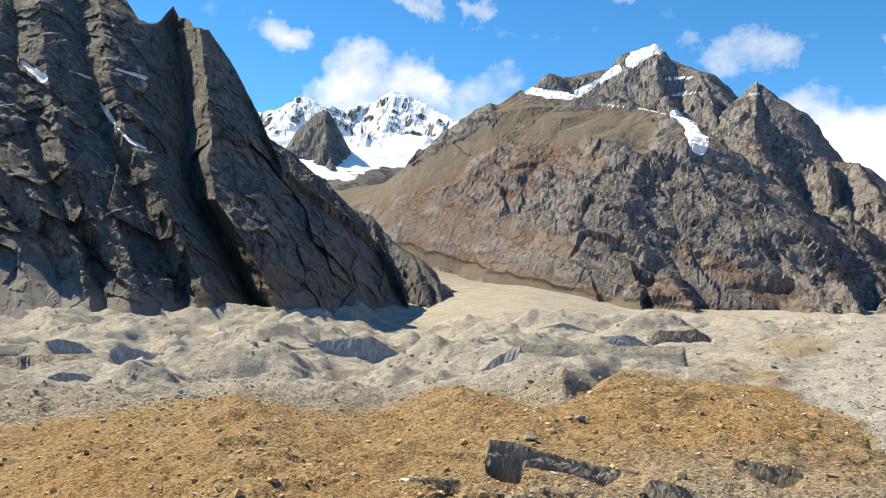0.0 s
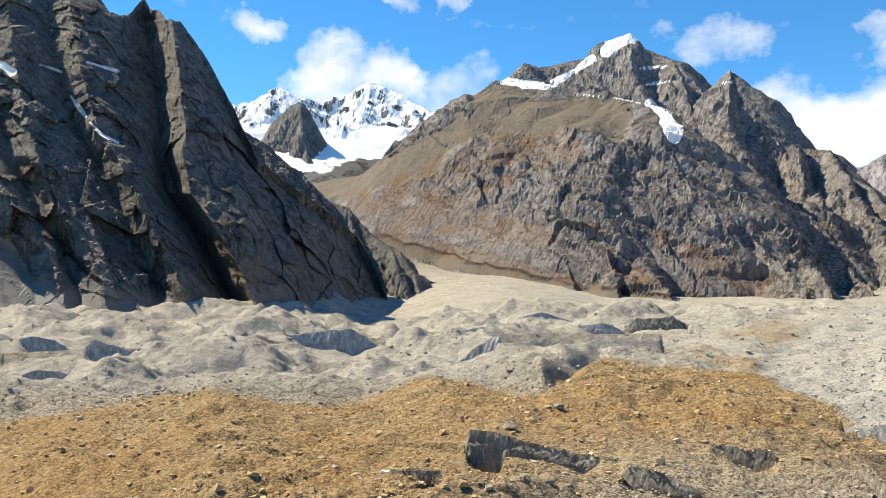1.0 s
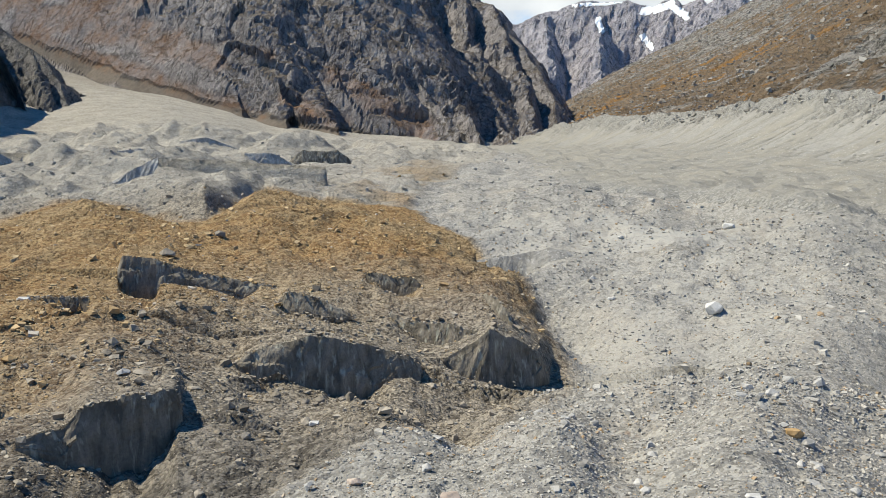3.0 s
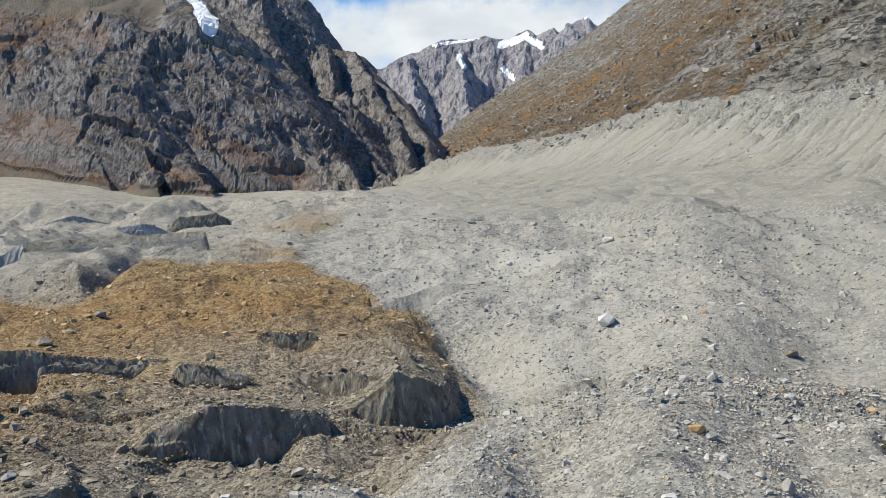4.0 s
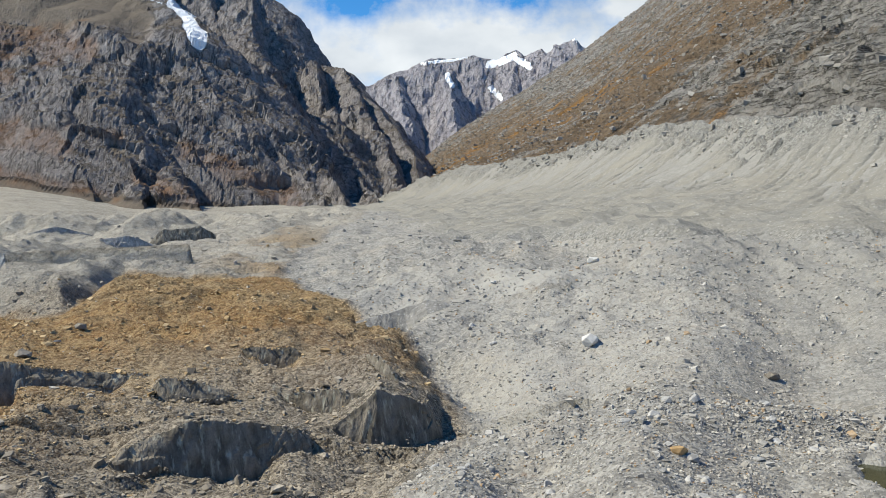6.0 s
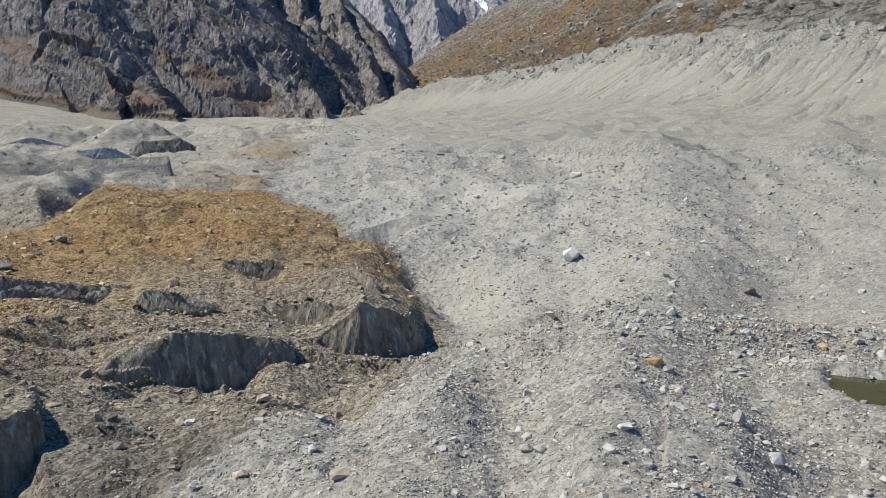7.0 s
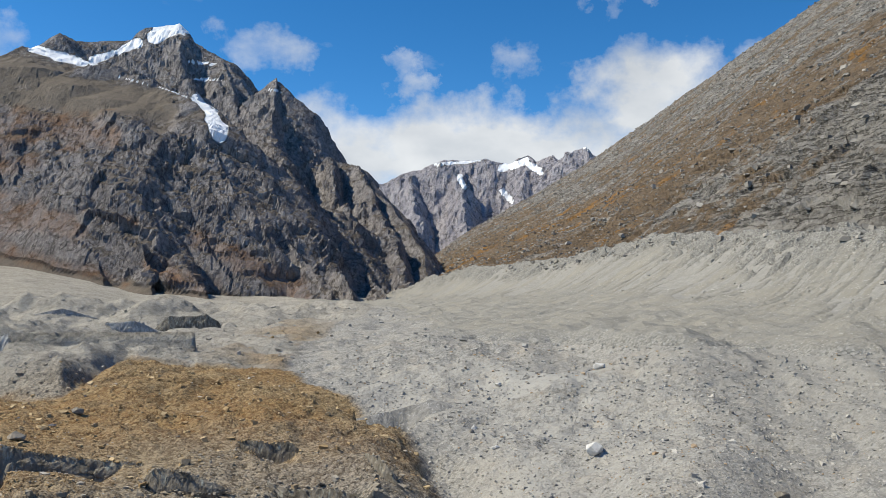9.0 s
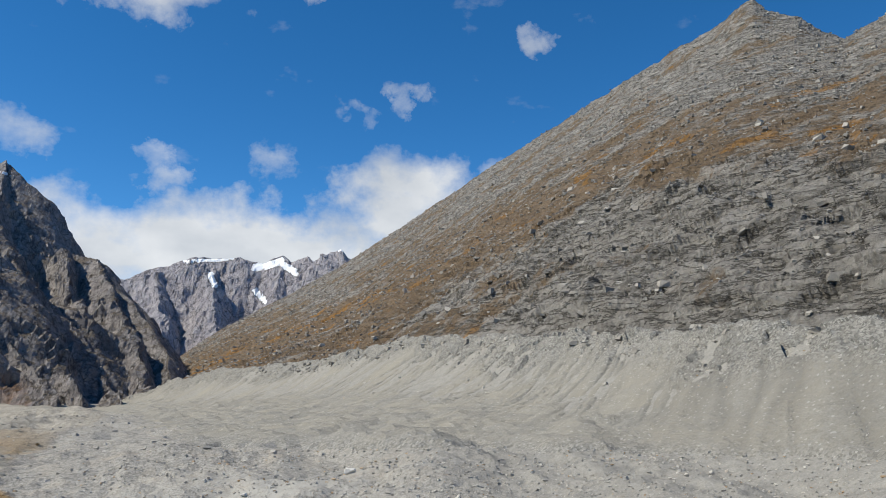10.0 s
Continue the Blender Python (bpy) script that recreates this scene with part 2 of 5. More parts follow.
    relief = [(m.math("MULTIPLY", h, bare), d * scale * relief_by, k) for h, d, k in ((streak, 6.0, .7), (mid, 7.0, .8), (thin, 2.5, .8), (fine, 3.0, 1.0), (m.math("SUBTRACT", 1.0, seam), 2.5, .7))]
    return m.finish(color, .92, *relief)


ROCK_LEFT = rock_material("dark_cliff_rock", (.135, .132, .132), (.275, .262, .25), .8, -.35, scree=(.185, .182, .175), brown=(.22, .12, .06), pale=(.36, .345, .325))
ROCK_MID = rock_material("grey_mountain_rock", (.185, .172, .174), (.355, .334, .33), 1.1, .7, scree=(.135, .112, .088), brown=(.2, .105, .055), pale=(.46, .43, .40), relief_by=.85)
ROCK_SNOW = rock_material("snowy_range_rock", (.17, .165, .17), (.38, .365, .36), 2.0, 0, scree=(.15, .149, .15), snow=(360, .45))
# violet tint of the far rock stands in for the haze of distance
ROCK_FAR = rock_material("hazed_pale_granite", (.31, .295, .325), (.45, .43, .455), 2.2, 0, snow=(668, .62), pale=(.56, .54, .55))


# ---- terrain meshes ----
def sheet(name, X, Y, Z, material, wrap=False, attr=None, flat=False, cover=None):
    """A land surface from a regular grid of plan positions and heights."""
    r, c = X.shape
    me = bpy.data.meshes.new(name)
    co = np.stack([X, Y, Z], -1).reshape(-1, 3).astype(np.float32)
    idx = np.arange(r * c).reshape(r, c)
    nxt = np.roll(idx, -1, 1) if wrap else idx[:, 1:]
    cur = idx if wrap else idx[:, :-1]
    quads = np.stack([cur[:-1], nxt[:-1], nxt[1:], cur[1:]], -1).reshape(-1, 4)
    me.vertices.add(len(co))
    me.vertices.foreach_set("co", co.ravel())
    me.loops.add(quads.size)
    me.loops.foreach_set("vertex_index", quads.ravel().astype(np.int32))
    me.polygons.add(len(quads))
    me.polygons.foreach_set("loop_start", np.arange(0, quads.size, 4, dtype=np.int32))
    me.update(calc_edges=True)
    me.polygons.foreach_set("use_smooth", np.full(len(quads), not flat))
    for key, values in (("zone", attr), ("cover", cover)):
        if values is not None:
            layer = me.color_attributes.new(key, "FLOAT_COLOR", "POINT")
            layer.data.foreach_set("color", values.reshape(-1, 4).astype(np.float32).ravel())
    me.materials.append(material)
    return new(name, me)


def polar(az, dist):
    A, R = np.meshgrid(np.radians(az), dist)
    return R * np.sin(A), R * np.cos(A)


def ridge_land(X, Y, ridges, floor):
    """Land that falls away from ridge lines: each ridge is (slope, [(x, y, z), ...]) and, with a shelf, its width and the slope below.
    Two slopes are those to the left and to the right of a rib that comes down towards the standpoint."""
    Z = np.full_like(X, floor, dtype=float)
    for slope, pts, *more in ridges:
        shelf, steep = more or (1e9, 0)
        for (x0, y0, z0), (x1, y1, z1) in zip(pts, pts[1:]):
            dx, dy = x1 - x0, y1 - y0
            t = np.clip(((X - x0) * dx + (Y - y0) * dy) / (dx * dx + dy * dy), 0, 1)
            d = np.hypot(X - x0 - t * dx, Y - y0 - t * dy)
            side = slope if not isinstance(slope, tuple) else np.where(dx * (Y - y0) - dy * (X - x0) < 0, *slope)
            Z = np.maximum(Z, z0 + t * (z1 - z0) - side * np.minimum(d, shelf) - steep * np.maximum(d - shelf, 0))
    return Z


def roughen(X, Y, Z, layers, facing=0.0, keep=None, blocks=()):
    """Pushes a surface along its own normals by layers of (amplitude, width, length, lean in degrees, octaves, ridged);
    the length runs down the face, leaning to the right with positive lean. blocks: (size, height, amplitude, lean) of angular facets."""
    P = np.stack([X, Y, Z], -1)
    n = np.cross(np.gradient(P, axis=1), np.gradient(P, axis=0))
    n *= np.sign(n[..., 2:3] + 1e-9)
    n /= np.linalg.norm(n, axis=-1, keepdims=True) + 1e-9
    a = radians(facing)
    s, r = X * math.cos(a) - Y * math.sin(a), X * math.sin(a) + Y * math.cos(a)
    k = 0
    for i, (amp, wide, tall, lean, octs, ridged) in enumerate(layers):
        c, q = math.cos(radians(lean)), math.sin(radians(lean))
        k = k + amp * fbm((s * c + Z * q) / wide, (Z * c - s * q) / tall, r / (wide + tall), octs, seed=31 * i + 5, ridged=ridged, gain=.55)
        if ridged:
            k = k - amp * .35
    for size, tall, amp, lean in blocks:
        c, q = math.cos(radians(lean)), math.sin(radians(lean))
        k = k + amp * facets((s * c + Z * q) / size, (Z * c - s * q) / tall, r / size, seed=int(size * 7))
    if keep is not None:
        k = k * keep
    P = P + n * k[..., None]
    return P[..., 0], P[..., 1], P[..., 2]


def near_line(x, y, pts):
    d = np.full(x.shape, 1e9)
    for (x0, y0, *_), (x1, y1, *_) in zip(pts, pts[1:]):
        dx, dy = x1 - x0, y1 - y0
        t = np.clip(((x - x0) * dx + (y - y0) * dy) / (dx * dx + dy * dy), 0, 1)
        d = np.minimum(d, np.hypot(x - x0 - t * dx, y - y0 - t * dy))
    return d


def mountain(name, az, dist, ridges, floor, warp, layers, material, label, foot=None, snow=(), brown=(), soft=(), cuts=(), crest=60.0, gullies=(0, 1), blocks=(), apron=1.1):
    """foot: (headings, distances) where the slope ends; snow, brown, soft (scree): (half-width, line) in degrees of heading and rise; cuts: (depth, width, plan line)."""
    X, Y = polar(az, dist)
    wx = warp * fbm(X / 90, Y / 90, None, 3, seed=3)
    wy = warp * fbm(X / 90, Y / 90, None, 3, seed=9)
    Z = ridge_land(X + wx, Y + wy, ridges, floor)
    P = np.stack([X, Y, Z], -1)
    n = np.cross(np.gradient(P, axis=1), np.gradient(P, axis=0))
    steep = smooth(.9, .74, np.abs(n[..., 2]) / (np.linalg.norm(n, axis=-1) + 1e-9))
    guard = .25 + .75 * smooth(0, crest, near_line(X, Y, ridges[0][1]))
    if foot:
        gap = np.interp(np.degrees(np.arctan2(X, Y)), *foot) - np.hypot(X, Y)
        if apron < 1:
            guard = guard * smooth(50, -110, gap)
        else:
            guard = guard * (1 - .85 * smooth(-40, 30, gap))
    head = np.degrees(np.arctan2(X, Y))
    for damp, lines in ((.4, brown), (.75, soft)):
        for width, pts in lines:
            guard = guard * (1 - damp * smooth(1.3, .6, near_line(head, np.degrees(np.arctan2(Z - EYE, np.hypot(X, Y))), pts) / width))
    for depth, width, pts in cuts:
        Z = Z - depth * np.exp(-(near_line(X, Y, pts) / width) ** 2)
    Z = Z + gullies[0] * eroded(X / gullies[1] + fbm(X / 150, Y / 150, None, 2, seed=53) * .4, Y / gullies[1], seed=int(gullies[1])) * guard
    if foot:
        Z = Z - apron * np.clip(gap, 0, 600)
    X, Y, Z = roughen(X, Y, Z, layers, float(np.mean(az)), guard * (.25 + .75 * steep), blocks)
    rag = fbm(X / 45, Y / 45, Z / 45, 4, seed=77)
    zone = np.zeros(X.shape + (4,))
    head, rise = np.degrees(np.arctan2(X, Y)), np.degrees(np.arctan2(Z - EYE, np.hypot(X, Y)))
    for i, lines in enumerate((snow, brown, soft)):
        for width, pts in lines:
            zone[..., i] = np.maximum(zone[..., i], smooth(1.35, .6, near_line(head, rise, pts) / width + rag * (1.0, 1.6, 1.0)[i]))
    zone[..., 3] = 1
    return tagged(sheet(name, X, Y, Z, material, attr=zone, flat=True), label, "mountain", kind="structure")


def at_level(line, level):
    """Heading of a rib or gully at each height angle; the line runs from the top down."""
    a, e = zip(*line[::-1])
    return np.interp(level, e, a)


def rock_face(name, az, rows, sky, foot, slope, ribs, edge, layers, blocks, material, label, talus, snow=(), brown=(), soft=(), jag=.12):
    """A cliffed mountain front: it rises from its foot (headings, rises, distances) to its skyline (headings, rises) with a slope, in ribs.
    ribs, from left to right: (how far it stands out, depth of the gully to its left, width of that gully in degrees, line of headings and rises);
    each face turns away to the right of its rib down to the next gully; edge: depth and line of the right-hand end; talus: headings and heights."""
    u = np.concatenate([np.linspace(0, 1, rows), [1.0] * 6])[:, None]
    crest = np.interp(az, *sky)
    crest = crest + jag * (fbm(az * 1.7, az * 0 + .4, None, 4, seed=141, ridged=True) - .2) + .4 * jag * facets(az * 2.5, az * 0, az * 0 + .3, seed=143)
    low, d0 = np.interp(az, foot[0], foot[1]), np.interp(az, foot[0], foot[2])
    rise = low + (crest - low) * np.minimum(u, 1) ** .92
    head = az[None] + 0 * rise
    tan = np.tan(np.radians(rise))
    # a gentler slope of talus at the foot: its height in degrees along the front
    steep = .5 + (slope - .5) * smooth(.7, 1.5, (rise - low) / np.interp(head, *talus))
    gain = np.diff(tan, axis=0) / np.maximum(.5 * (steep[1:] + steep[:-1]) - tan[1:], .08)
    D = d0 * np.exp(np.concatenate([np.zeros((1, len(az))), np.cumsum(gain, 0)]))
    off = np.zeros_like(rise)
    lines = [at_level(r[3], rise) + .22 * fbm(rise / 1.1, head * 0 + i, None, 3, seed=151 + i) for i, r in enumerate(ribs)] + [at_level(edge[1], rise)]
    for i, (out_by, deep, width, _) in enumerate(ribs):
        nxt_w, nxt_deep = (ribs[i + 1][2], ribs[i + 1][1]) if i + 1 < len(ribs) else (0, edge[0])
        end = np.maximum(lines[i + 1] - nxt_w, lines[i] + .1)
        t = np.clip((head - lines[i]) / (end - lines[i]), 0, 1)
        right = head >= lines[i]
        off = np.where(right, -out_by + (out_by + nxt_deep) * (.45 * t + .55 * t ** 2.5), off)
        q = np.clip((lines[i] - head) / width, 0, 1)
        off = np.where((head < lines[i]) & (head >= lines[i] - width), -out_by + (out_by + deep) * q ** .8, off)
        if i == 0:
            off = np.where(head < lines[0] - width, deep - deep * np.clip((lines[0] - width - head) / 4, 0, 1), off)
    fade = smooth(0, .12, u) * (1 - .5 * smooth(.93, 1, u))
    D = D + .62 * off * fade
    s, zz = np.radians(head) * np.mean(d0) * 1.25, D * tan
    k = 0
    for i, (amp, wide, tall, lean, octs) in enumerate(layers):
        c, q = math.cos(radians(lean)), math.sin(radians(lean))
        k = k + amp * (fbm((s * c + zz * q) / wide, (zz * c - s * q) / tall, D / (wide + tall) * .5, octs, seed=161 + 7 * i, ridged=True, gain=.55) - .2)
    for size, tall, amp, lean in blocks:
        c, q = math.cos(radians(lean)), math.sin(radians(lean))
        k = k + amp * facets((s * c + zz * q) / size, (zz * c - s * q) / tall, D / size * .5, seed=int(size * 7))
    calm = np.ones_like(rise)
    for damp, group in ((.35, brown), (.55, soft), (.5, snow)):
        for width, pts in group:
            calm = calm * (1 - damp * smooth(1.3, .6, near_line(head, rise, pts) / width))
    D = D - k * fade * calm
    X, Y, Z = D * np.sin(np.radians(head)), D * np.cos(np.radians(head)), EYE + D * tan
    for i, back in enumerate((12, 40, 90, 180, 320, 520)):
        X[rows + i] = (D[rows - 1] + back) * np.sin(np.radians(az))
        Y[rows + i] = (D[rows - 1] + back) * np.cos(np.radians(az))
        Z[rows + i] = Z[rows - 1] - back * .95
    rag = fbm(X / 45, Y / 45, Z / 45, 4, seed=77)
    zone = np.zeros(X.shape + (4,))
    for i, group in enumerate((snow, brown, soft)):
        for width, pts in group:
            zone[..., i] = np.maximum(zone[..., i], smooth(1.35, .6, near_line(head, rise, pts) / width + rag * ((2.4 if width < .2 else 1.0), 1.6, 1.0)[i]))
    zone[..., 3] = 1
    return tagged(sheet(name, X, Y, Z, material, attr=zone, flat=True), label, "mountain", kind="structure")


# dark buttress beyond the glacier's edge
rock_face("mountain_west", np.linspace(-74, -30.6, 440), 270,
    ([-74, -66, -61, -58.4, -52.5, -51.2, -50.3, -49.5, -48.4, -47.9, -47.3, -46.9, -46.3, -45.9, -44.9, -44.3, -43.2, -41.4, -39.8, -37.2, -34.8, -32.8, -31.5, -30.6], [2, 5, 12, 18.5, 20.3, 19.2, 19, 17.8, 17.7, 18.2, 18.9, 18.2, 18.2, 17.7, 17.6, 16.8, 15.4, 12.1, 8.7, 6.8, 5.0, 3.2, .7, -2]),
    ([-74, -56, -49, -45, -41, -37, -33, -30], [-3.2, -3.2, -3.1, -3.0, -2.8, -2.6, -2.3, -2.2], [470, 495, 540, 560, 585, 655, 750, 820]), .95,
    [(20, 30, 2.0, [(-68, 14), (-66, 8), (-63, 3), (-61, -2)]), (22, 26, 1.6, [(-60.5, 17), (-59.2, 11), (-58, 8.5), (-56.1, 6.5), (-54.4, 4.4), (-53, 2.6), (-51.8, -2)]),
     (26, 30, 1.5, [(-55.6, 19), (-55, 14), (-54.2, 9.8), (-53.1, 7), (-52, 4.5), (-50.6, 2.5), (-49.4, -2)]), (30, 34, 1.4, [(-52.2, 19.5), (-51.4, 15), (-50.8, 12.5), (-50, 10.1), (-48.8, 8.4), (-47.9, 6.5), (-46.6, 3.5), (-45.2, .8), (-44.4, -2)]),
     (36, 135, 1.5, [(-45.6, 18), (-45.2, 15), (-44.7, 11.2), (-44.8, 8.5), (-44.3, 6.4), (-43.0, 4.5), (-41.9, 2.7), (-40.9, .8), (-40.1, -.8), (-39.6, -2.2)])],
    (150, [(-44.2, 17.4), (-43.0, 15.4), (-41.2, 12.1), (-39.6, 8.7), (-37, 6.8), (-34.6, 5), (-32.6, 3.2), (-31.2, .7), (-30.4, -2)]),
    [(11, 55, 120, 14, 4), (5, 18, 40, 12, 3)], [(80, 90, 12, 30), (30, 34, 7, 20), (12, 12, 3.4, 14)], ROCK_LEFT, "steep dark rock mountain with shaded ribs and gullies above the glacier",
    ([-60, -53, -50, -47, -43, -31], [5.2, 4.2, 3.2, 2.0, 1.2, .8]),
    soft=[(1.9, [(-66, 1.6), (-58, .4), (-54.2, -.4), (-51, -1.4), (-46.5, -2.3), (-43, -2.4), (-38, -2)]), (.8, [(-56.5, 3), (-54.5, 1)]), (.5, [(-52, 1.6), (-50.4, .2)])],
    snow=[(.14, [(-50.8, 14.6), (-49.0, 14.2)]), (.1, [(-50.6, 10.8), (-49.9, 10.1), (-48.9, 9.6)]), (.18, [(-56.4, 14.4), (-55.2, 13.6)]), (.1, [(-53.6, 14.2), (-52.4, 13.9)]), (.08, [(-51.8, 12.4), (-50.9, 11.2)])],
    brown=[(.8, [(-42.4, 2.6), (-40.2, 1.0)]), (.7, [(-54.6, 7.6), (-53, 6)]), (.5, [(-40.2, 1.6), (-38.8, .4)])])

# rocky spur behind it
mountain("spur_west", np.linspace(-43, -26, 190), np.geomspace(840, 1300, 120), [
    (1.0, [spot(-44, 13, 1060), spot(-40.4, 10.6, 1080), spot(-39.2, 9.9, 1090), spot(-37.6, 8.4, 1090), spot(-36.4, 6.8, 1090), spot(-35.2, 6.0, 1080), spot(-33.6, 5.4, 1060), spot(-32, 3.7, 1030), spot(-30.4, 2.6, 990), spot(-28.9, 1.0, 940), spot(-28.4, -.8, 900)]),
    (1.4, [spot(-33.6, 5.3, 1060), spot(-32.6, 2, 960), spot(-31.6, -1, 880)]), (1.4, [spot(-30.6, 2.6, 990), spot(-29.8, .5, 920), spot(-29.2, -1.5, 870)])],
    -15, 6, [(6, 40, 90, 20, 4, True)], ROCK_LEFT, "low broken rock spur running down to the glacier", gullies=(8, 60), blocks=[(22, 30, 4, 20), (8, 10, 2, 15)], crest=30.0,
    foot=([-43, -37, -33, -29, -26], [860, 860, 860, 870, 880]))

# broad central mountain
mountain("mountain_north", np.linspace(-41, 6, 450), np.geomspace(740, 2080, 280), [
    (.85, [spot(-26, 12, 2050), spot(-22, 14.4, 1950), spot(-20.9, 15.3, 1960), spot(-19.9, 15.0, 1980), spot(-18.7, 15.1, 1990), spot(-16.3, 15.5, 1990), spot(-15.3, 16.4, 1980), spot(-13.5, 16.9, 1970), spot(-12.3, 15.8, 1950),
           spot(-10.6, 14.9, 1900), spot(-9.9, 14.1, 1860), spot(-8.6, 12.6, 1800), spot(-7.3, 13.4, 1750), spot(-6.7, 13.8, 1730), spot(-5.9, 13.0, 1720), spot(-5.2, 11.2, 1700), spot(-4, 9.6, 1670), spot(-2.8, 8.6, 1640),
           spot(-1.1, 8.2, 1600), spot(.1, 6.6, 1520), spot(2.2, 4.6, 1400), spot(3.7, 2.3, 1280), spot(4.3, -1, 1150)], 25, 1.35),
    (.5, [spot(-42, 6.4, 1850), spot(-36.3, 7.2, 1800), spot(-32.7, 7.8, 1720), spot(-29.4, 8.8, 1640), spot(-26.5, 10.6, 1600), spot(-25.3, 12.0, 1590), spot(-23.8, 13.6, 1570), spot(-22, 14.1, 1550), spot(-18.7, 13.6, 1480),
           spot(-16.5, 13.0, 1420), spot(-14.4, 12.5, 1360), spot(-12.8, 12.3, 1300)], 130, 1.0),
    ((1.5, 2.6), [spot(-12.8, 12.3, 1300), spot(-11.8, 11.3, 1290), spot(-10.9, 9.3, 1260), spot(-10, 7.5, 1220), spot(-8, 5.6, 1150), spot(-5.5, 3, 1040), spot(-2.5, 0, 900)]),
    ((1.1, 2.2), [spot(-13.6, 12.2, 1290), spot(-13.6, 7, 1130), spot(-12.4, 2, 960), spot(-11, -1.5, 850)]),
    ((.8, 2.0), [spot(-15.5, 12.3, 1370), spot(-16.3, 7, 1180), spot(-15.5, 2.5, 1010), spot(-14.5, -.5, 900)]),
    ((.7, 1.2), [spot(-18.7, 13.4, 1470), spot(-19.8, 8, 1250), spot(-19, 3, 1060), spot(-17.8, 0, 950)]),
    (.75, [spot(-23.8, 13.2, 1550), spot(-25, 8, 1390), spot(-25, 3.4, 1240)]),
    ((.8, 1.7), [spot(-13.2, 16.7, 1965), spot(-13.4, 14.2, 1840), spot(-12.3, 12.6, 1730)]), ((1.0, 1.6), [spot(-10.6, 14.9, 1895), spot(-9.5, 11.5, 1700), spot(-8.5, 8.5, 1500)]),
    ((.9, 2.4), [spot(-6.9, 14.0, 1725), spot(-7.2, 10.5, 1560), spot(-6, 7, 1370), spot(-4, 4, 1200), spot(-2, 1, 1010), spot(-1, -1.8, 880)]),
    ((1.1, 2.0), [spot(-3, 8.9, 1630), spot(-2.6, 6, 1420), spot(-.6, 3, 1220), spot(.4, 1, 1080), spot(1, -1.4, 930)]),
    ((1.1, 2.0), [spot(-.9, 8.2, 1590), spot(.6, 5, 1380), spot(2.2, 1.8, 1180), spot(2.8, -.6, 1060)])],
    -20, 10, [(8, 70, 260, 42, 4, True), (3.5, 24, 90, 46, 3, True)], ROCK_MID, "grey and rust-brown mountain with a snow-capped summit and rock tower",
    apron=.2, gullies=(18, 190), blocks=[(60, 150, 8.0, 42), (22, 52, 3.6, 46), (9, 18, 1.3, 40)],
    foot=([-41, -36, -31, -26.6, -22.5, -18.5, -14.6, -8.9, -3.6, -.6, 2, 4, 6], [1520, 1470, 1370, 1230, 1085, 965, 885, 815, 835, 855, 950, 1080, 1150]),
    cuts=[(85, 30, [spot(-12.2, 12.3, 1500), spot(-11, 11, 1420), spot(-9.6, 8.4, 1330), spot(-7.6, 6.2, 1230)]), (30, 40, [spot(-14.3, 9.5, 1220), spot(-13, 5, 1060), spot(-10, 1.5, 930)]), (26, 40, [spot(-5, 8, 1450), spot(-2.6, 4, 1200), spot(-.4, 1.2, 1040)])],
    soft=[(.55, [(-31.5, 3.0), (-27.5, 1.8), (-24.3, .9), (-20.4, .1), (-16.5, -.8), (-12.7, -1.4), (-5.6, -1.9)]), (1.2, [(-36.5, 6.6), (-32.7, 7.4), (-28.5, 8.8), (-25.6, 10.9)]), (1.1, [(-23.8, 12.6), (-20.3, 11.9), (-16.5, 11.5), (-14.6, 11.3)]), (.8, [(-24.5, 11.2), (-19, 10.8)])],
    snow=[(.28, [(-22.3, 14.2), (-20.7, 13.9), (-19.4, 13.7)]), (.27, [(-18.8, 13.9), (-17.3, 14.6), (-16, 15.4)]), (.45, [(-15.1, 15.9), (-14.4, 16.4), (-13, 16.7)]), (.03, [(-17.4, 13.1), (-14.3, 12.6), (-12, 12)]),
          (.3, [(-12.2, 12.2), (-11.4, 11.4)]), (.55, [(-11.2, 11), (-10.6, 10)]), (.09, [(-12.7, 14.5), (-11, 14.5)]), (.09, [(-12.4, 13.4), (-10.6, 13.5)]), (.08, [(-7.3, 13.1), (-6.3, 13)])],
    brown=[(1.15, [(-32.6, 5.6), (-28.2, 7.0), (-24.5, 8.9), (-20.4, 9.5), (-18, 9.2)]), (.55, [(-31, 4.8), (-26, 5.8), (-22, 7.2)]), (.9, [(-30, 4.6), (-24.5, 4.4), (-19.5, 3.0)]), (.45, [(-31.1, 3.7), (-26.6, 2.4), (-20.5, .7), (-16.5, -.2)]), (.8, [(-11.6, 2.6), (-8.5, 1.2), (-5, -.6)]), (.6, [(-14.8, .8), (-11, -.6)]), (.35, [(-19, 4.2), (-16, 3.6)])])

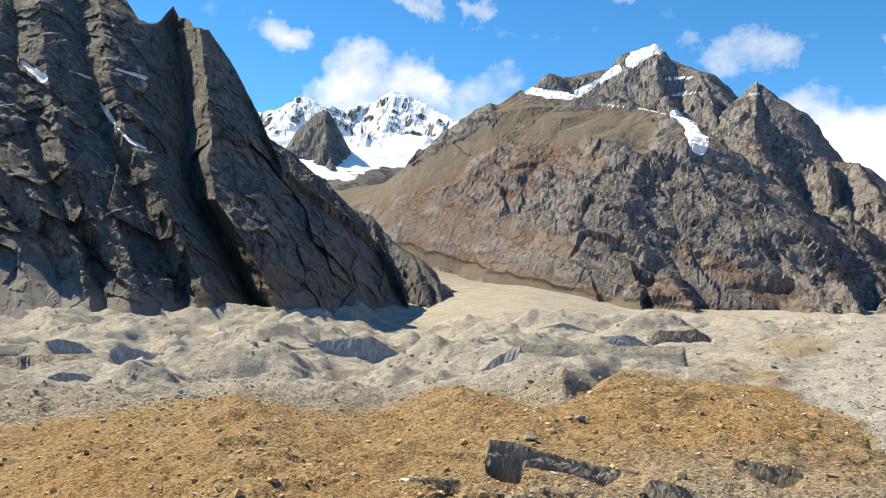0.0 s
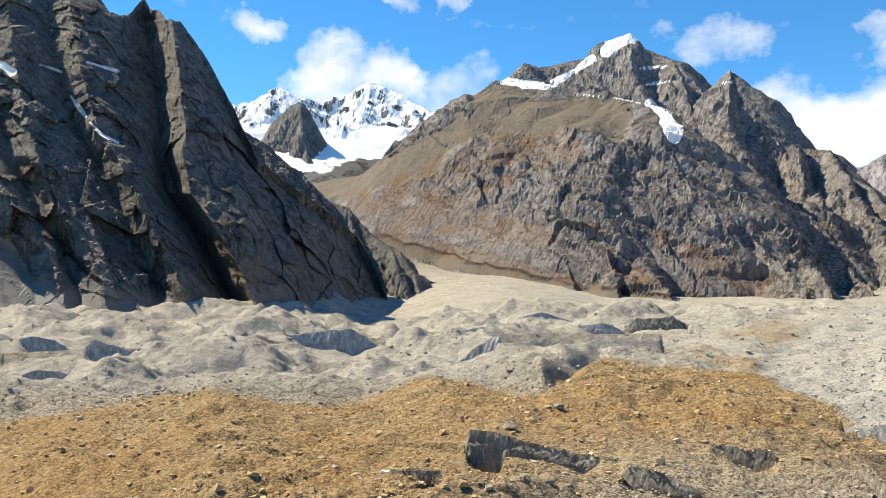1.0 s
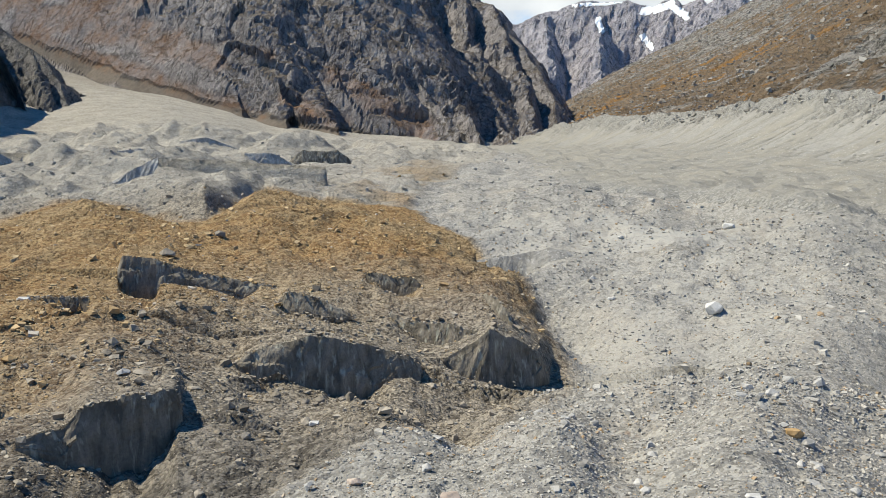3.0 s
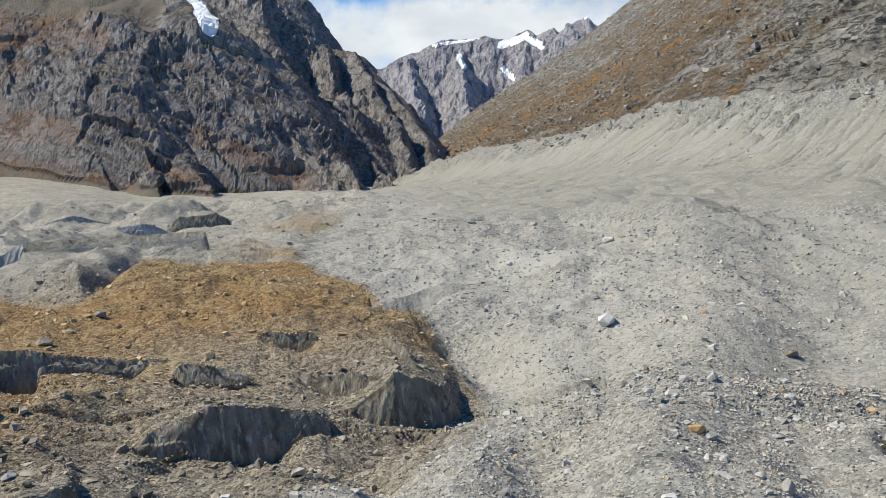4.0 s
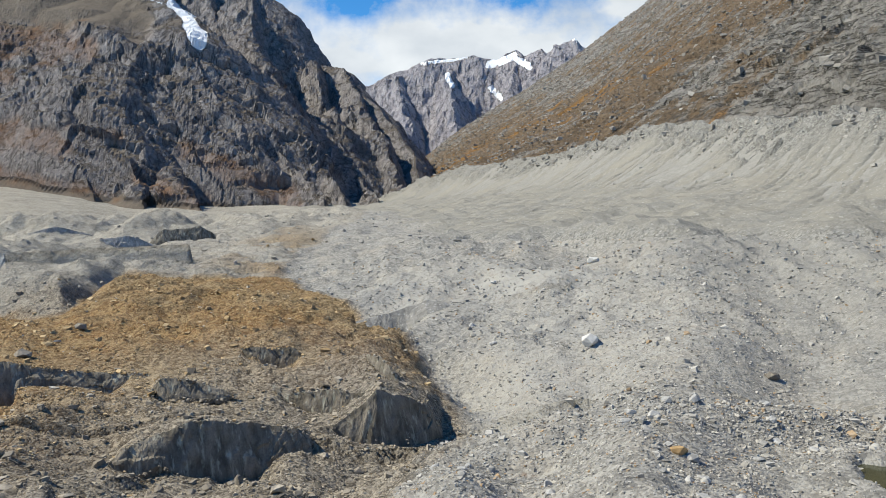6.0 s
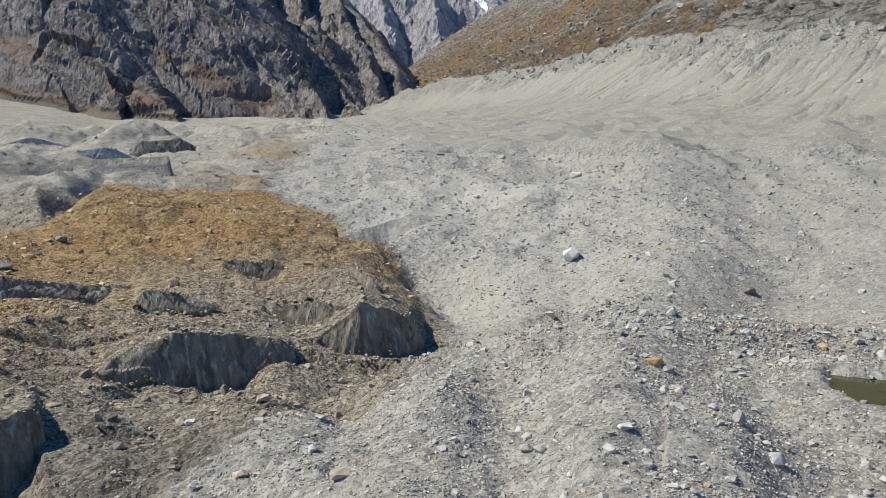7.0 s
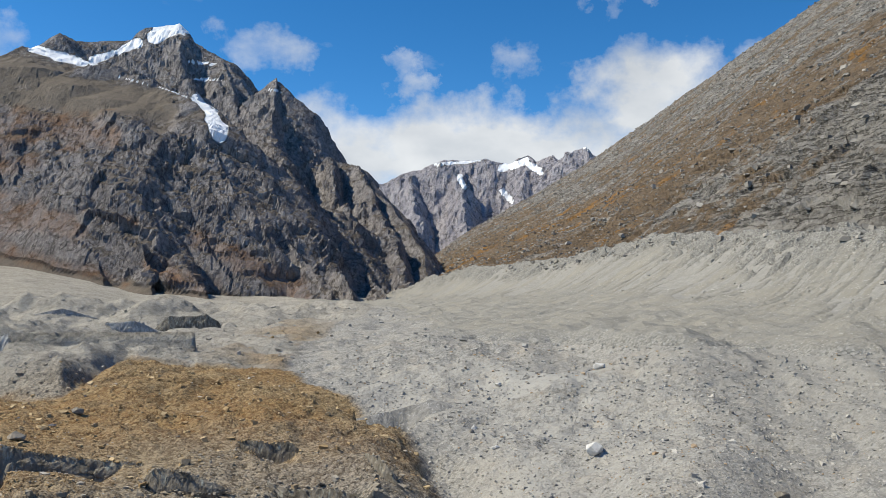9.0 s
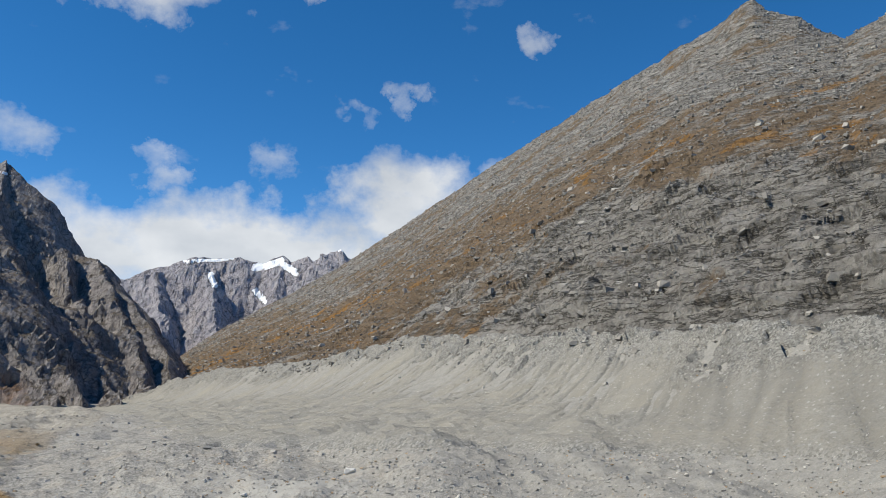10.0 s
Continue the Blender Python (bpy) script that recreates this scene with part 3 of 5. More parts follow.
# snow range behind the side glacier
mountain("snow_range", np.linspace(-46, -22, 240), np.geomspace(1750, 4000, 150), [
    (.85, [spot(-50, 12, 3500), spot(-42.2, 12.5, 3400), spot(-39.9, 12.9, 3350), spot(-38.5, 13.8, 3300), spot(-37.1, 13, 3400), spot(-35.9, 13.1, 3450), spot(-34.7, 13.1, 3500), spot(-33.7, 13.4, 3500), spot(-32, 14.3, 3500),
           spot(-30.6, 13.8, 3500), spot(-29, 13, 3400), spot(-27.5, 12.3, 3300), spot(-26.3, 12.1, 3250), spot(-24.6, 12.9, 3200), spot(-22, 12.5, 3200)]),
    (1.0, [spot(-32, 14.1, 3490), spot(-32.6, 11.5, 3100)]),
    (1.0, [spot(-38.5, 13.6, 3300), spot(-40, 11, 2900)]),
    (1.0, [spot(-29, 12.8, 3390), spot(-28.6, 11, 3050)]),
    (.3, [spot(-43, 11.2, 3000), spot(-41, 10.9, 2950), spot(-34, 11, 2950), spot(-26, 11.1, 2950)]),
    (.1, [spot(-44, 10.2, 2600), spot(-40.5, 10, 2500), spot(-37.5, 8.5, 2300), spot(-34.7, 9.3, 2450), spot(-30.6, 10.2, 2650), spot(-26.5, 10.4, 2700)])],
    150, 20, [(10, 60, 80, 10, 3, True)], ROCK_SNOW, "distant range of rock peaks under bright snow and ice", gullies=(34, 260), blocks=[(60, 80, 10, 0)],
    snow=[(.85, [(-38, 8.4), (-34.7, 9.2), (-30.6, 10.1), (-26, 10.6)]), (.5, [(-41.4, 10.9), (-39.6, 10.4)])],
    foot=([-46, -40.5, -37.5, -34.7, -30.6, -26.5, -22], [2470, 2445, 2430, 2450, 2570, 2680, 2700]), apron=.42)

# dark rock pyramid in front of the snow
mountain("rock_peak", np.linspace(-41, -33.5, 120), np.geomspace(2120, 2560, 90), [
    (1.9, [spot(-39.8, 9.8, 2440), spot(-38.6, 11.6, 2420), spot(-37.6, 12.6, 2400), spot(-36.9, 12.9, 2390), spot(-36.3, 12.3, 2385), spot(-35.6, 10.8, 2380), spot(-35.0, 9.2, 2370)]),
    (1.5, [spot(-36.9, 12.8, 2390), spot(-36.7, 10.5, 2300), spot(-36.2, 8.4, 2220)])],
    120, 8, [(9, 40, 90, 12, 3, True)], ROCK_LEFT, "dark pointed rock peak standing before the snowfield", gullies=(12, 90), crest=30.0, blocks=[(30, 60, 5, 10)])

# far range closing the valley, its haze put into the rock colour
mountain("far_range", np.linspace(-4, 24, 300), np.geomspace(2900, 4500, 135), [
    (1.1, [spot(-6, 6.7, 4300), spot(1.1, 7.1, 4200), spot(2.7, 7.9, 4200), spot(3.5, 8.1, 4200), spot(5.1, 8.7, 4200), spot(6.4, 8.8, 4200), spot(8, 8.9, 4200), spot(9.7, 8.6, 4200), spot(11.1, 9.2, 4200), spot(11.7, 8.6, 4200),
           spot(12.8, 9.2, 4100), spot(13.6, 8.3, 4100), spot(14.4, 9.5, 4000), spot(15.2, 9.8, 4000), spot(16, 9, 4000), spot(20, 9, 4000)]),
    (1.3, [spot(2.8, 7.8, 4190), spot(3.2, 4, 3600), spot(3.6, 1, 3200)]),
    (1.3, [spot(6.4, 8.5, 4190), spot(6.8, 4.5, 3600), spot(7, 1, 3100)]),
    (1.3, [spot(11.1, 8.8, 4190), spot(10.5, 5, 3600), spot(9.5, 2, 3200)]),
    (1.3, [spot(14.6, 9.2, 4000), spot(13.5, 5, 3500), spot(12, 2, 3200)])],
    0, 24, [(20, 70, 180, 12, 4, True)], ROCK_FAR, "distant pale granite range tinted with haze, with a little snow, closing the valley", gullies=(30, 240), blocks=[(60, 150, 9, 8)],
    snow=[(.1, [(4.5, 8.4), (6.4, 8.6), (8, 8.7)]), (.26, [(9.2, 8.2), (11, 8.7), (12, 8.0)]), (.2, [(9.3, 6.6), (10, 5.9)]), (.2, [(6.3, 7.6), (6.6, 6.8)])])

# ---- the ground ----
# bare ground: heading, distance, height
LEVELS_NEAR = [(0, 2, 28.3), (90, 2, 28.3), (-90, 2, 28.3), (180, 2, 28.3), (0, 10, 21.5), (-60, 10, 21.5), (60, 10, 21.5), (180, 12, 30),
               (-7, 34, 11), (10, 30, 12.5), (30, 34, 12.5), (28, 45, 12), (18, 64, 12), (6, 50, 12), (-3, 50, 10), (-12.5, 45, 9), (-18, 40, 8.5), (50, 60, 9.5), (37, 62, 7.2),
               (-12, 56, 8), (-24, 53, 6.5), (-22, 59, 9), (-27, 66, 9), (-15.5, 67, 6.5), (-50, 50, 6), (-2, 77, 1.5), (7, 103, 1), (4.5, 120, 1.5), (16, 90, 1), (30, 95, 3)]
LEVELS_ICE = [(-10.1, 80.5, 7.4), (-6.9, 79.6, 7.2), (-3.4, 81.5, 5.6), (2.9, 89, 5.3), (-.9, 91, 5.6), (-4.1, 96, 5.8), (-7.2, 99, 6.4), (-6, 88, 5.0), (-7, 101, 7), (-19, 88, 8), (-24, 141, 8.5), (-15, 206, 8), (-9, 193, 6), (-4.7, 185, 4), (0, 187, 5), (-28, 95, 8.5),
              (16, 122, 3), (16.3, 183, 8), (28.5, 134, 5), (23, 212, 13), (5.5, 249, 9), (-.5, 450, 12), (45, 160, 10),
              (-11, 389, 4), (-35, 201, 2), (-50, 244, 2), (-42.6, 164, 8), (-53, 138, 6), (-54, 109, 5), (-46, 564, 5), (-29, 860, 12), (-27.5, 177, 7.5), (-18.5, 673, 8)]
LEVELS_FAR = [(-9, 850, 6), (0, 900, 5), (-26, 1250, 62), (-33, 1650, 185), (-34, 2600, 390), (-60, 500, 5), (-40, 620, 8), (-38, 400, 3), (-25, 320, 3), (-75, 700, 10), (-60, 2000, 60), (-15, 2000, 60),
              (3, 2500, 30), (40, 900, 60), (20, 2500, 60), (100, 60, 25), (-100, 60, 20), (180, 200, 40), (110, 1500, 60), (-110, 1500, 40), (180, 3000, 50), (-22, 950, 30), (-16, 850, 10), (-36, 720, 8), (-33, 880, 14), (-31, 1100, 48), (-40, 900, 10), (-43, 500, 4), (-52, 420, 3)]
_lv = np.array(LEVELS_NEAR + LEVELS_ICE + LEVELS_FAR, dtype=float)


def _uv(az, d):
    r = np.log(d) + 1
    return np.stack([np.cos(az) * r, np.sin(az) * r], -1)


def _ker(p, q):
    return np.sqrt(((p[:, None] - q[None]) ** 2).sum(-1) + .12 ** 2)


_c = _uv(np.radians(_lv[:, 0]), _lv[:, 1])
_n = len(_lv)
_a = np.block([[_ker(_c, _c), np.ones((_n, 1))], [np.ones((1, _n)), np.zeros((1, 1))]])
_w = np.linalg.solve(_a, np.r_[_lv[:, 2], 0])


def bare(x, y):
    p = _uv(np.arctan2(x, y), np.maximum(np.hypot(x, y), 1)).reshape(-1, 2)
    res = np.concatenate([_ker(q, _c) @ _w[:-1] for q in np.array_split(p, max(1, len(p) // 40000))]) + _w[-1]
    return res.reshape(x.shape)


# crest of the lateral moraine, in plan and height
CREST_Y = [-200, 132, 186, 275, 379, 490, 621, 793, 947, 1100]
CREST_X = [170, 169, 174, 183, 181, 174, 155, 109, 71, 29]
CREST_Z = [44, 44, 47, 49, 56, 60, 50, 47, 36, 12]


def moraine(x, y):
    """The fluted inner wall of the lateral moraine, as a height that overrides the ground where it is higher."""
    cx, cz = np.interp(y, CREST_Y, CREST_X), np.interp(y, CREST_Y, CREST_Z)
    cz = cz + 3.0 * perlin(y / 40, y * 0 + .3, seed=71) + 1.5 * perlin(y / 13, y * 0 + 4.3, seed=72) - 5 * np.clip(perlin(y / 85, y * 0 + .7, seed=79), 0, 1)
    inset = cx - x + 7 * perlin(y / 60, x / 60, seed=75)
    wall = cz - np.clip(inset, 0, 200) * (.92 - .0032 * np.clip(inset, 0, 90)) + np.clip(inset, -80, 0) * -.12
    return wall


# bare ice walls: heading, rise of the rim and of the foot (degrees), distance of the rim, lean back as a share of the height
CLIFFS = []


def cliff(rows, dist, lean, look_of):
    a, t, f = (np.array(q, dtype=float) for q in zip(*rows))
    d = np.interp(np.linspace(0, 1, len(a)), np.linspace(0, 1, 3), dist) if isinstance(dist, tuple) else np.full(len(a), float(dist))
    # even steps along the edge, with the corners rounded off
    g = np.linspace(a[0], a[-1], 160)
    even = lambda q, k: np.convolve(np.pad(q, k, mode="edge"), np.hanning(2 * k + 3)[1:-1] / np.hanning(2 * k + 3).sum(), "valid")
    t, f, d = even(np.interp(g, a, t), 3), even(np.interp(g, a, f), 3), even(np.interp(g, a, d), 25)
    h = d * np.radians(np.maximum(t - f, 0))
    run = lean * h.max() * even(np.clip(1.8 * h / h.max(), 0, 1), 22) * np.clip(6 * h / h.max(), 0, 1)
    CLIFFS.append((g, t, f, d, run, look_of))


cliff([(-25.51, -11.34, -11.53), (-25.29, -10.19, -12.36), (-23.82, -10.33, -13.46), (-23.02, -10.53, -13.06), (-22.8, -10.59, -11.98), (-21.15, -11.1, -12.07), (-19.16, -11.48, -12.53), (-17.34, -11.82, -13.07), (-15.96, -11.97, -12.44), (-14.87, -12.14, -12.18)], (109, 108, 105), .26, "DARK")
cliff([(-30.77, -12.92, -12.99), (-29.82, -12.84, -13.25), (-28.55, -12.91, -13.72), (-27.38, -12.97, -14.09), (-27.22, -13, -13.08)], (98, 96.5, 95), .26, "DARK")
cliff([(-14.89, -13.29, -13.41), (-14.18, -12.54, -13.87), (-12.63, -12.71, -13.85), (-10.95, -13.34, -14.25), (-9.2, -14.04, -14.11)], (98, 96.5, 95), .26, "DARK")
cliff([(-8.82, -10.99, -11.07), (-8.29, -10.91, -11.66), (-6.62, -11.08, -12.5), (-5.18, -11.15, -12.41), (-4.5, -11.63, -11.71)], (117, 116, 115), .26, "DARK")
cliff([(-0.01, -11.87, -11.94), (0.57, -12.04, -12.82), (1.1, -12.18, -13.53), (2.29, -13.79, -14.63), (3.29, -14.96, -15.12)], (103, 99.5, 96), 0.3, "DARK")
cliff([(-6.72, -13.63, -13.78), (-5.5, -14.11, -14.85), (-4.04, -14.28, -15.76), (-2.23, -14.21, -15.99), (-0.95, -14.54, -16.03), (0.06, -14.53, -15.8)], (98, 95, 93), .26, "DARK")
cliff([(-4.17, -17.48, -18.39), (-3.52, -17.19, -19.27), (-2.76, -17, -19.71), (-1.73, -16.31, -19.7), (0.65, -14.4, -18.76), (2.03, -14.77, -18.46), (3.2, -15.15, -18.26), (4.45, -15.74, -17.97), (5.32, -17.49, -17.71)], (85, 89, 95), .36, "DARK")
cliff([(-17.68, -17.48, -17.63), (-16.74, -16.84, -18.43), (-14.75, -16.21, -18.19), (-12.5, -15.62, -18.79), (-10.61, -15.72, -19.43), (-8.3, -16.13, -19.67), (-6.49, -16.4, -18.46), (-4.83, -16.74, -18.19), (-4.12, -17.48, -18.39)], (77.5, 79.5, 82), .3, "DARK")
cliff([(-18.29, -18.41, -18.48), (-17.66, -18.43, -18.99), (-16.64, -18.51, -19.37), (-15.38, -19.44, -19.51)], (75, 75, 75), .26, "DARK")
cliff([(-31.73, -21.67, -22.17), (-30.13, -21.37, -23.06), (-28.84, -21.35, -23.81), (-27.63, -19.99, -23.84), (-25.7, -19.6, -24.49), (-23.81, -19.44, -24.34), (-22.21, -19.31, -22.81), (-21.48, -19.33, -21.53), (-21.1, -21.04, -21.23)], (52, 54, 56), .26, "DARK")
cliff([(-45.79, -16.97, -17.29), (-43.98, -16.83, -18.92), (-42.49, -16.6, -18.65), (-41.36, -16.63, -17.9), (-40.59, -16.68, -17.5), (-39.59, -17.14, -17.21)], (76, 74.8, 74), .26, "DARK")
cliff([(-38.59, -19.03, -19.2), (-38.14, -18.57, -19.92), (-37.41, -18.15, -19.26), (-36.83, -18.51, -19.56), (-35.91, -18.46, -20.31), (-33.82, -19.04, -20.74), (-31.99, -19.86, -20.18)], (67, 66.5, 66), .26, "DARK")
cliff([(-0.71, -9.56, -9.72), (0.92, -9.27, -10.64), (2.11, -8.94, -10.81), (3.25, -8.65, -10.13), (4.36, -8.27, -9.32), (5.31, -8.31, -8.93), (6.2, -8.59, -8.66)], (165, 170, 166), 1.0, "PALE")
cliff([(-38.02, -3.41, -3.49), (-36.7, -3.36, -4.15), (-35.1, -3.21, -4.47), (-33.5, -3.09, -4.96), (-32.59, -3.68, -4.67), (-31.61, -4.27, -4.35)], 300, .3, "GREY")
cliff([(-25.86, -5.36, -5.68), (-24.63, -4.56, -6.24), (-23.78, -4.05, -5.37), (-23, -3.65, -4.22)], 240, .3, "GREY")
cliff([(-21.62, -2.49, -2.57), (-20.57, -2.24, -2.72), (-19.93, -2.12, -2.68), (-17.76, -2.81, -2.89)], 500, .3, "GREY")
cliff([(-17.46, -3.07, -3.23), (-16.88, -3.03, -3.46), (-15.62, -2.94, -3.97), (-14.93, -3.22, -4.17), (-14.23, -3.57, -4.05), (-14.08, -3.74, -3.82)], 365, .3, "GREY")
cliff([(-14.42, -3.48, -3.76), (-13.94, -2.96, -3.67), (-13.46, -2.63, -3.46), (-11.75, -2.61, -3.35), (-11.1, -2.45, -3.43), (-10.29, -2.92, -3.55), (-10, -3.41, -3.48)], 420, .26, "DARK")
cliff([(-9.18, -3.6, -3.68), (-8.48, -3.45, -3.91), (-7.85, -3.36, -3.9), (-6.84, -3.07, -3.76), (-6.25, -3.67, -3.75)], 420, .3, "GREY")
cliff([(-22.37, -1.56, -1.64), (-21.98, -1.5, -1.99), (-20.8, -2.02, -2.22), (-20.2, -2.3, -2.34)], 650, .3, "GREY")
cliff([(-54.68, -3.08, -3.23), (-53.88, -2.99, -4.32), (-52.72, -3.2, -4.07), (-51.87, -3.84, -3.95)], 330, .3, "GREY")
cliff([(-50.84, -3.76, -4.13), (-50.31, -3.33, -4.99), (-49.27, -3.72, -5.13), (-48.02, -4.2, -5.06), (-47.47, -4.7, -4.81)], 285, .3, "GREY")
cliff([(-54.49, -5.3, -5.37), (-53.67, -5.05, -5.91), (-52.5, -5.24, -5.89), (-51.49, -5.57, -5.64)], 245, .3, "GREY")
cliff([(-43.78, -6.26, -6.34), (-42.84, -6.21, -6.67), (-41.13, -6.64, -6.94), (-40.75, -6.87, -6.91)], 222, .3, "GREY")
cliff([(-22.15, -2, -2.16), (-21.56, -1.6, -2.31), (-20.38, -1.75, -2.38), (-19.21, -2.21, -2.61), (-18.05, -2.52, -2.67)], 560, .3, "GREY")
cliff([(-27.14, -3.61, -3.85), (-25.54, -3.37, -4.16), (-24.14, -3.12, -3.99), (-23.35, -3.35, -3.59)], 350, .3, "GREY")
CLIFFS.sort(key=lambda c: -c[3].mean())


def rim_of(c, az):
    """Distance and height of an ice wall's rim and foot at a heading, and its height."""
    a, t, f, d, run_in, _ = c
    q = np.clip(az, a[0], a[-1])
    top, foot, rim = np.interp(q, a, t), np.interp(q, a, f), np.interp(q, a, d)
    run = np.radians(q) * rim
    tall = float(np.max(d * np.radians(t - f)))
    rough = .5 * fbm(run / (.35 * tall), run * 0 + a[0], None, 3, seed=131)
    top = top + (top - foot) * np.clip(.18 * rough, -.15, .12)
    foot = foot + (top - foot) * np.clip(.3 * fbm(run / (.5 * tall), run * 0 + a[0], None, 3, seed=133), -.1, .2)
    h = rim * (np.tan(np.radians(top)) - np.tan(np.radians(foot)))
    low = rim - np.interp(q, a, run_in)
    return rim, EYE + rim * np.tan(np.radians(top)), low, EYE + low * np.tan(np.radians(foot)), foot, h


def broken_ice(x, y, z):
    """Lets the ground step down at each ice wall and rise to its rim."""
    d, az = np.hypot(x, y), np.degrees(np.arctan2(x, y))
    for c in CLIFFS:
        a, t, f, r = c[:4]
        tall = float(np.max(r * np.radians(t - f)))
        reach = 5 * tall + 12
        pad = np.degrees(reach / r.mean())
        sel = (az > a[0] - pad) & (az < a[-1] + pad) & (np.abs(d - r.mean()) < reach + 12)
        if not sel.any():
            continue
        A, D, Z = az[sel], d[sel], z[sel]
        rim, zr, low, zl, foot, h = rim_of(c, A)
        lat = np.radians(A - np.clip(A, a[0], a[-1])) * rim
        wide = np.maximum(1.3 * tall + 2, 1.15 * np.abs(zr - Z))
        behind = np.exp(-((D - rim) ** 2 + lat ** 2) / wide ** 2)
        ahead = np.exp(-(np.maximum(low - D, 0) ** 2 + 2 * lat ** 2) / (1.8 * tall + 1.5) ** 2)
        share = np.clip((rim - D) / np.maximum(rim - low, .01), 0, 1)
        face = zr + (zl - zr) * smooth(0, .5, share) - .12 * h * (share > .05)
        apron = Z + (zl - Z) * ahead
        line = EYE + D * np.tan(np.radians(foot)) - .1
        apron = np.where((ahead > .02) & (np.abs(lat) < .01), np.minimum(apron, line), apron)
        px, py = x[sel], y[sel]
        lumps = (tall * (.5 * mounds(px / (1.3 * tall), py / (1.3 * tall), 41) - .12) + .25 * tall * fbm(px / (.7 * tall), py / (.7 * tall), None, 3, seed=42)) * (tall > 1)
        zr = zr + np.where(D > rim, lumps * smooth(0, 1.2 * tall, np.hypot(D - rim, lat)), 0) * (.4 + .6 * (rim > 190))
        apron = apron - np.abs(lumps) * .4 * smooth(.2 * tall, tall, low - D)
        z[sel] = np.where(D > rim, Z + (zr - Z) * behind, np.where(D > low, face, apron))
    return z


# a small pool on the bench: plan, radius, water level
POND = (35.5, 48.4, 2.7, 9.45)


# low ridges of the talus: plan and height
LOBES = [(2.4, 9, [(-5.9, 154), (11.8, 186), (30, 190), (38.8, 173)]), (1.0, 9, [(38.8, 173), (36, 145), (29, 115), (18, 98), (13, 84)]), (2.2, 12, [(60, 150), (75, 195), (70, 260)]), (1.6, 10, [(48, 100), (70, 120), (95, 150)])]


# skyline of the ochre moraine: headings with distances, headings with rises
BACK_AZ, BACK_D = [-60, -50, -42, -36, -27, -20, -16, -9, -5, 0], [150, 158, 176, 168, 190, 172, 214, 210, 205, 190]
OCHRE_AZ = [-57.6, -54.4, -51.1, -47.6, -42.8, -39.4, -36.3, -32.7, -29.9, -27.5, -25.5, -23.2, -20.4, -18.1, -15.4, -11, -6]
OCHRE_EL = [-8.4, -8.5, -8.2, -7.5, -7.1, -8.3, -8.75, -8.6, -7.3, -6.95, -7.6, -8.75, -8.3, -7.3, -6.1, -6.35, -6.7]


# rim of the stony bench: headings, rises, distances
BENCH_AZ = [-5.4, -.3, 6.8, 10.9, 14.9, 19.1, 22.4, 25.5, 29.3, 33, 38.3]
BENCH_EL = [-19.5, -19, -17.9, -16.6, -15.4, -14.6, -14.5, -14.8, -14.9, -14.8, -15.3]
BENCH_D = [68, 68, 68, 68, 69, 70, 71, 72, 74, 77, 81]


